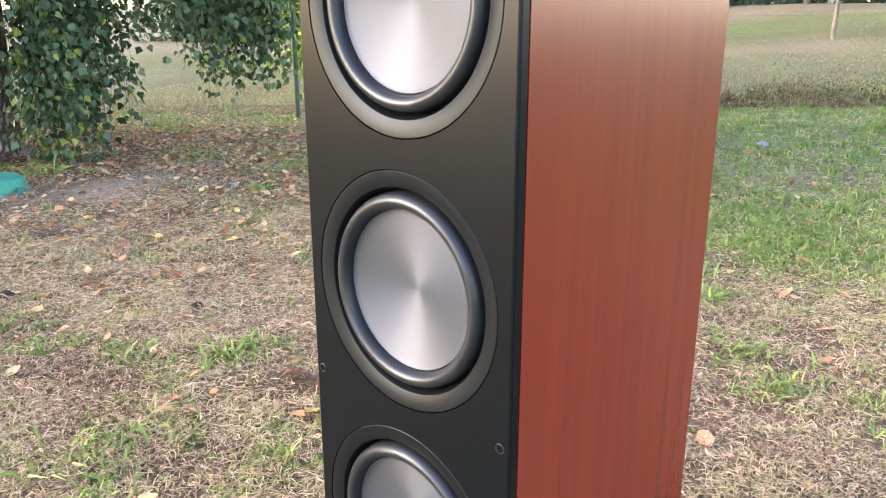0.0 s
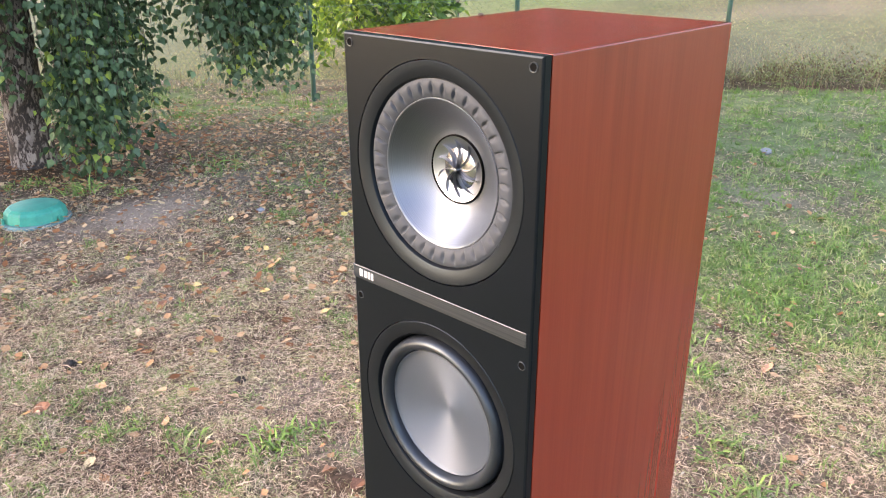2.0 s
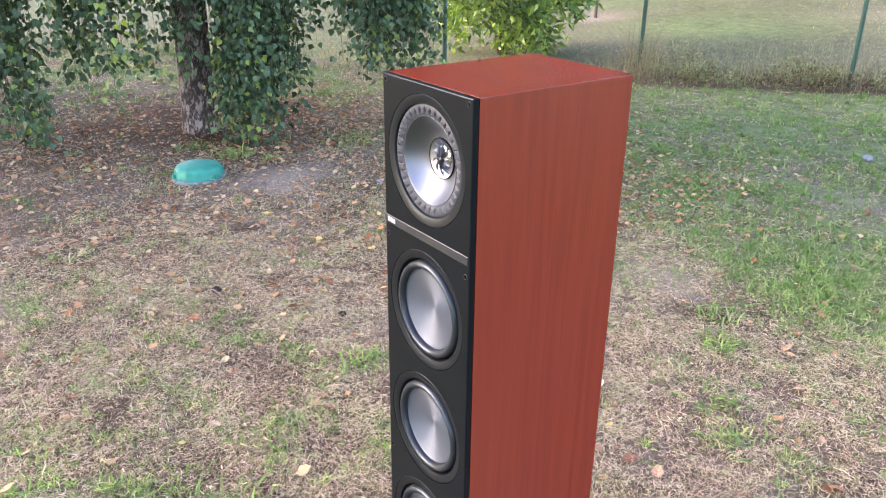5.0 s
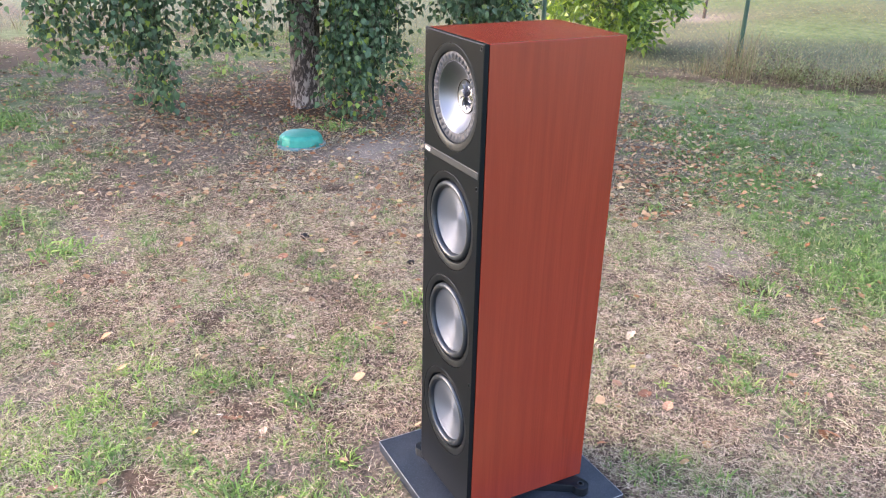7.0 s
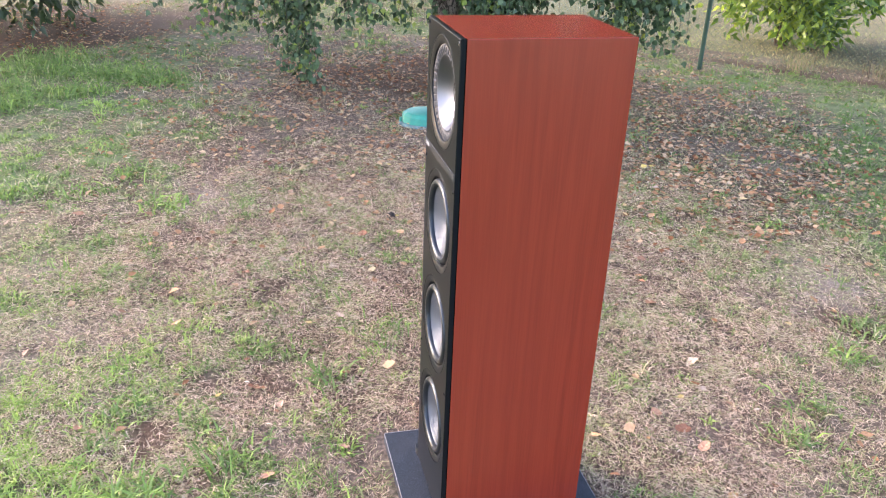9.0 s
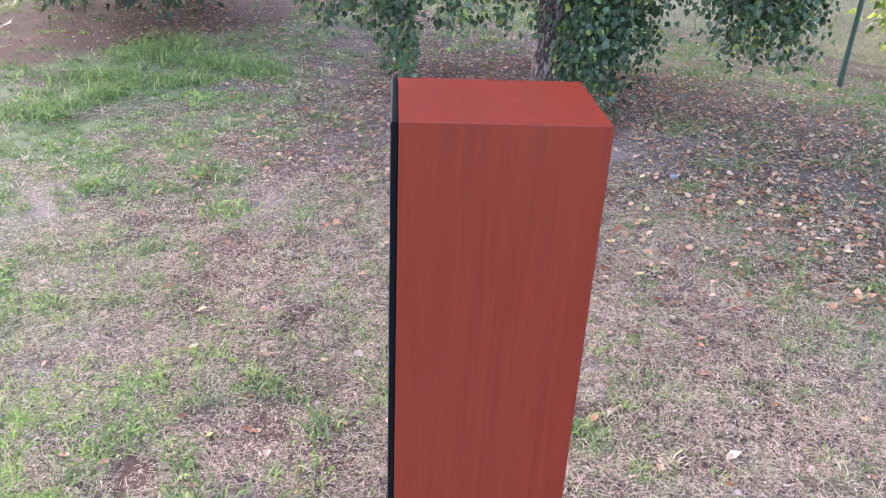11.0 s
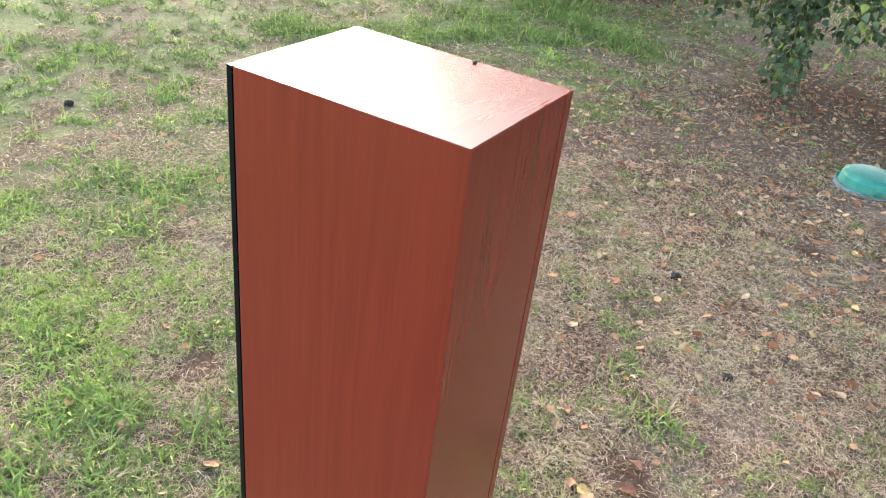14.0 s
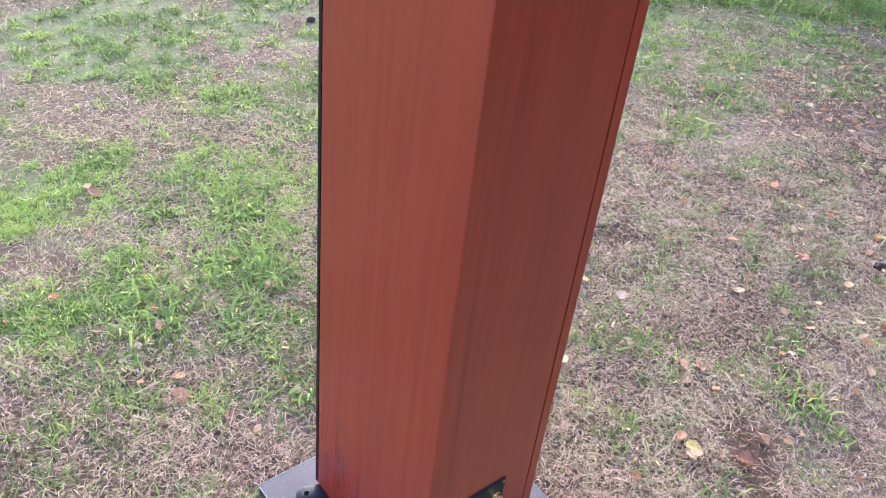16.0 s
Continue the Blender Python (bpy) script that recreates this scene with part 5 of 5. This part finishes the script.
def lawn():
    clouds = []
    inside = lambda x, y: step(0.2, -0.2, fence_coords(x, y)[1])
    zones = ((900000, -2.7, 1.1, -2.1, 2.9, 1.0, lambda x, y: step(2.5, 1.1, np.hypot(x + 0.6, y - 0.25))),
             (420000, -4.6, 1.6, -3.4, 4.6, 1.25, lambda x, y: step(4.0, 2.2, np.hypot(x + 1.2, y - 0.4)) * (1 - 0.6 * step(2.5, 1.1, np.hypot(x + 0.6, y - 0.25)))),
             (300000, -8.5, 2.0, -4.6, 8.0, 1.8, lambda x, y: 1 - 0.85 * step(4.0, 2.2, np.hypot(x + 1.2, y - 0.4))))
    for n, x0, x1, y0, y1, big, near in zones:
        # straw, lying nearly flat
        x, y = scatter(n, x0, x1, y0, y1, lambda x, y: near(x, y) * (0.35 + 0.65 * step(0.34, 0.56, 0.55 * vnoise(x, y, 11.0, 21) + 0.45 * vnoise(x, y, 27.0, 22))) * (1 - np.where(y > 1.4, 0.97, 0.85) * green_at(x, y) ** np.where(y > 1.4, 0.8, 1.6)) * (1 - 0.75 * bare_at(x, y)) * (1 - 0.8 * mulch_shade_at(x, y)) * inside(x, y))
        m = len(x)
        tone_v = np.clip(0.08 + 0.12 * spot(x, y, -2.3, 1.7, 0.9, 0.9) - 0.24 * step(-1.8, -2.7, y) - 0.10 * step(-2.0, -3.8, x) - 0.06 * green_at(x, y) + 0.20 * vnoise(x, y, 2.5, 11) + 0.28 * vnoise(x, y, 9.0, 23) + rng.normal(0, 0.17, m) + np.where(rng.random(m) > 0.86, 0.2, 0) - 0.03 + np.where(rng.random(m) < 0.62 * olive_at(x, y), 0.24, 0), 0, 0.60)
        clouds.append(straw_cloud(x, y, height(x, y) + 0.001, (0.014 + 0.034 * rng.random(m) ** 1.6) * big, (0.0010 + 0.0011 * rng.random(m)) * big, tone_v))
        # short dry stubble that still stands
        x, y = scatter(n // 9, x0, x1, y0, y1, lambda x, y: near(x, y) * (1 - 0.85 * green_at(x, y)) * (1 - 0.85 * bare_at(x, y)) * (1 - 0.85 * mulch_shade_at(x, y)) * inside(x, y))
        m = len(x)
        tone_v = np.clip(0.26 - 0.18 * step(-1.8, -2.8, y) + 0.22 * olive_at(x, y) + 0.2 * vnoise(x, y, 7.0, 24) + rng.normal(0, 0.13, m), 0, 0.66)
        clouds.append(blade_cloud(x, y, height(x, y) - 0.002, (0.010 + 0.018 * rng.random(m)) * big, (0.0011 + 0.0010 * rng.random(m)) * big, np.clip(rng.normal(0.7, 0.35, m), 0.05, 1.4), tone_v, 0.5))
        # single green blades
        x, y = scatter(int(n * 0.16), x0, x1, y0, y1, lambda x, y: near(x, y) * (green_at(x, y) ** 1.2 * np.where(y > 1.4, 3.4, 1.0) + 0.014) * (1 - 0.85 * bare_at(x, y)) * (1 - 0.85 * mulch_shade_at(x, y)) * inside(x, y))
        m = len(x)
        # sunlight on the left lawn is put into the blades' yellow-green tone
        fresh_sunlit = 0.42 * spot(x, y, -0.1, -1.4, 1.1, 0.9) - 0.04
        tone_v = np.clip(0.54 + fresh_sunlit + 0.06 * step(1.4, 2.0, y) + 0.10 * step(-1.8, -2.8, y) + 0.26 * vnoise(x, y, 2.6, 12) + rng.normal(0, 0.11, m), np.where(y > 1.5, 0.55, 0.3), np.where(y > 1.2, 0.84, 1.0))
        clouds.append(blade_cloud(x, y, height(x, y) - 0.002, (0.013 + 0.026 * rng.random(m)) * big, (0.0016 + 0.0016 * rng.random(m)) * big, np.clip(rng.normal(0.8, 0.35, m), 0.05, 1.5), tone_v, 0.6))
        # small clumps of broader blades that splay from one root
        x, y = scatter(int(n * 0.036), x0, x1, y0, y1, lambda x, y: near(x, y) * (green_at(x, y) * np.where(y > 1.4, 2.0, 1.2) + 0.012) * (1 - 0.85 * bare_at(x, y)) * (1 - 0.9 * mulch_shade_at(x, y)) * inside(x, y))
        per = 18
        root = np.repeat(np.arange(len(x)), per)
        size = (0.45 + 1.0 * rng.random(len(x)) ** 2)[root]
        # same painted sunlight for the clumps; the second spot is plain brighter green
        fresh_sunlit = 0.42 * spot(x, y, -0.1, -1.4, 1.1, 0.9) + 0.2 * spot(x, y, -4.4, -1.4, 0.9, 0.5) - 0.02
        hue = (0.60 + fresh_sunlit + 0.05 * step(1.4, 2.0, y) + 0.08 * step(-1.8, -2.8, y) + 0.26 * vnoise(x, y, 3.1, 13) + rng.normal(0, 0.12, len(x)))[root]
        m = len(root)
        bx, by = x[root] + rng.normal(0, 0.011, m) * size * big, y[root] + rng.normal(0, 0.011, m) * size * big
        clouds.append(blade_cloud(bx, by, height(bx, by) - 0.003, (0.020 + 0.026 * rng.random(m)) * size * big, (0.0024 + 0.0022 * rng.random(m)) * big, np.clip(rng.normal(0.80, 0.35, m), 0.1, 1.5), np.clip(hue + rng.normal(0, 0.07, m), np.where(by > 1.5, 0.56, 0.3), np.where(by > 1.2, 0.86, 1.0)), 0.7))
    # the field beyond the fence
    n = 60000
    a, f = rng.uniform(-4, 9, n), 0.2 + 9 * rng.random(n) ** 1.4
    x, y = POST[0] + a * ALONG[0] + f * OUT[0], POST[1] + a * ALONG[1] + f * OUT[1]
    # blade tone repeats the field shadow painted in green_at
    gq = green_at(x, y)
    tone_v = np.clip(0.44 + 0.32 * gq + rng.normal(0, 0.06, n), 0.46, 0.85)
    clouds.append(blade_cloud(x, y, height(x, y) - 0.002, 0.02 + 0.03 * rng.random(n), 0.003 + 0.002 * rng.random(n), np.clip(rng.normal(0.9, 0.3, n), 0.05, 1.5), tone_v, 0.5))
    g = joined("lawn_grass", clouds, grass_mat)
    tagged(g, "short straw-coloured and green grass blades", "grass", kind="stuff")


lawn()


def crumbs():
    """Broken straw and bits of bark between the blades."""
    clouds = []
    for n, x0, x1, y0, y1, big, near in ((90000, -2.7, 1.1, -2.1, 2.9, 1.0, lambda x, y: step(2.5, 1.1, np.hypot(x + 0.6, y - 0.25))),
                                         (90000, -4.8, 1.6, -3.4, 4.6, 1.5, lambda x, y: 1 - 0.7 * step(2.5, 1.1, np.hypot(x + 0.6, y - 0.25)))):
        x, y = scatter(n, x0, x1, y0, y1, lambda x, y: near(x, y) * (1 - 0.7 * green_at(x, y)) * (1 - 0.5 * bare_at(x, y)))
        m = len(x)
        p = np.stack([x, y, height(x, y) + 0.002 + 0.012 * rng.random(m)], 1)
        az = rng.random(m) * 6.283
        u = np.stack([np.cos(az), np.sin(az), rng.normal(0, 0.35, m)], 1) * ((0.003 + 0.007 * rng.random(m) ** 2) * big)[:, None]
        w = np.stack([-np.sin(az), np.cos(az), rng.normal(0, 0.5, m)], 1) * ((0.0006 + 0.0014 * rng.random(m) ** 2) * big)[:, None]
        v = np.stack([p - u, p + w, p + u, p - w], 1).reshape(-1, 3)
        o = (np.arange(m) * 4)[:, None]
        clouds.append((v, np.concatenate([o + [0, 1, 2], o + [0, 2, 3]]), np.repeat(np.clip(rng.normal(0.42, 0.36, m), 0, 1), 4)))
    tagged(joined("straw_debris", clouds, crumb_mat), "crumbs of broken straw and bark on the soil", "debris", kind="stuff")


crumbs()


def litter():
    clouds = []
    for n, x0, x1, y0, y1, p in ((20000, -6.6, -1.2, -1.2, 4.2, 1.8), (3500, -8.6, -5.4, -4.0, -1.2, 1.6), (2200, -3.0, 1.2, -2.2, 3.2, 1.0)):
        x, y = scatter(n, x0, x1, y0, y1, lambda x, y: litter_at(x, y) ** (p / 2))
        m = len(x)
        z = height(x, y) + 0.006 + 0.016 * rng.random(m)
        az = rng.random(m) * 6.283
        ax = np.stack([np.cos(az), np.sin(az), rng.normal(0, 0.22, m)], 1)
        sd = np.stack([-np.sin(az), np.cos(az), rng.normal(0, 0.25, m)], 1)
        nr = np.array([0, 0, 1.0])
        s = (0.014 + 0.024 * rng.random(m))[:, None]
        w = (0.30 + 0.14 * rng.random(m))[:, None]
        cu = rng.uniform(0.0, 0.22, m)[:, None]
        p0 = np.stack([x, y, z], 1)
        rows = [p0 - 0.5 * s * ax, p0 + s * (-0.15 * ax + w * sd + cu * nr), p0 + s * (0.2 * ax + 0.8 * w * sd + cu * nr), p0 + s * (0.55 * ax + 0.1 * nr), p0 + s * (0.2 * ax - 0.8 * w * sd + cu * nr), p0 + s * (-0.15 * ax - w * sd + cu * nr), p0 + 0.05 * s * ax]
        v = np.stack(rows, 1).reshape(-1, 3)
        o = (np.arange(m) * 7)[:, None]
        t = np.concatenate([o + [i, (i + 1) % 6, 6] for i in range(6)])
        c = np.repeat(np.clip(rng.normal(0.48, 0.2, m) - 0.12 * mulch_shade_at(x, y), 0, 1), 7)
        clouds.append((v, t, c))
    tagged(joined("leaf_litter", clouds, litter_mat), "scattered brown and tan fallen leaves", "leaves", kind="stuff")


litter()
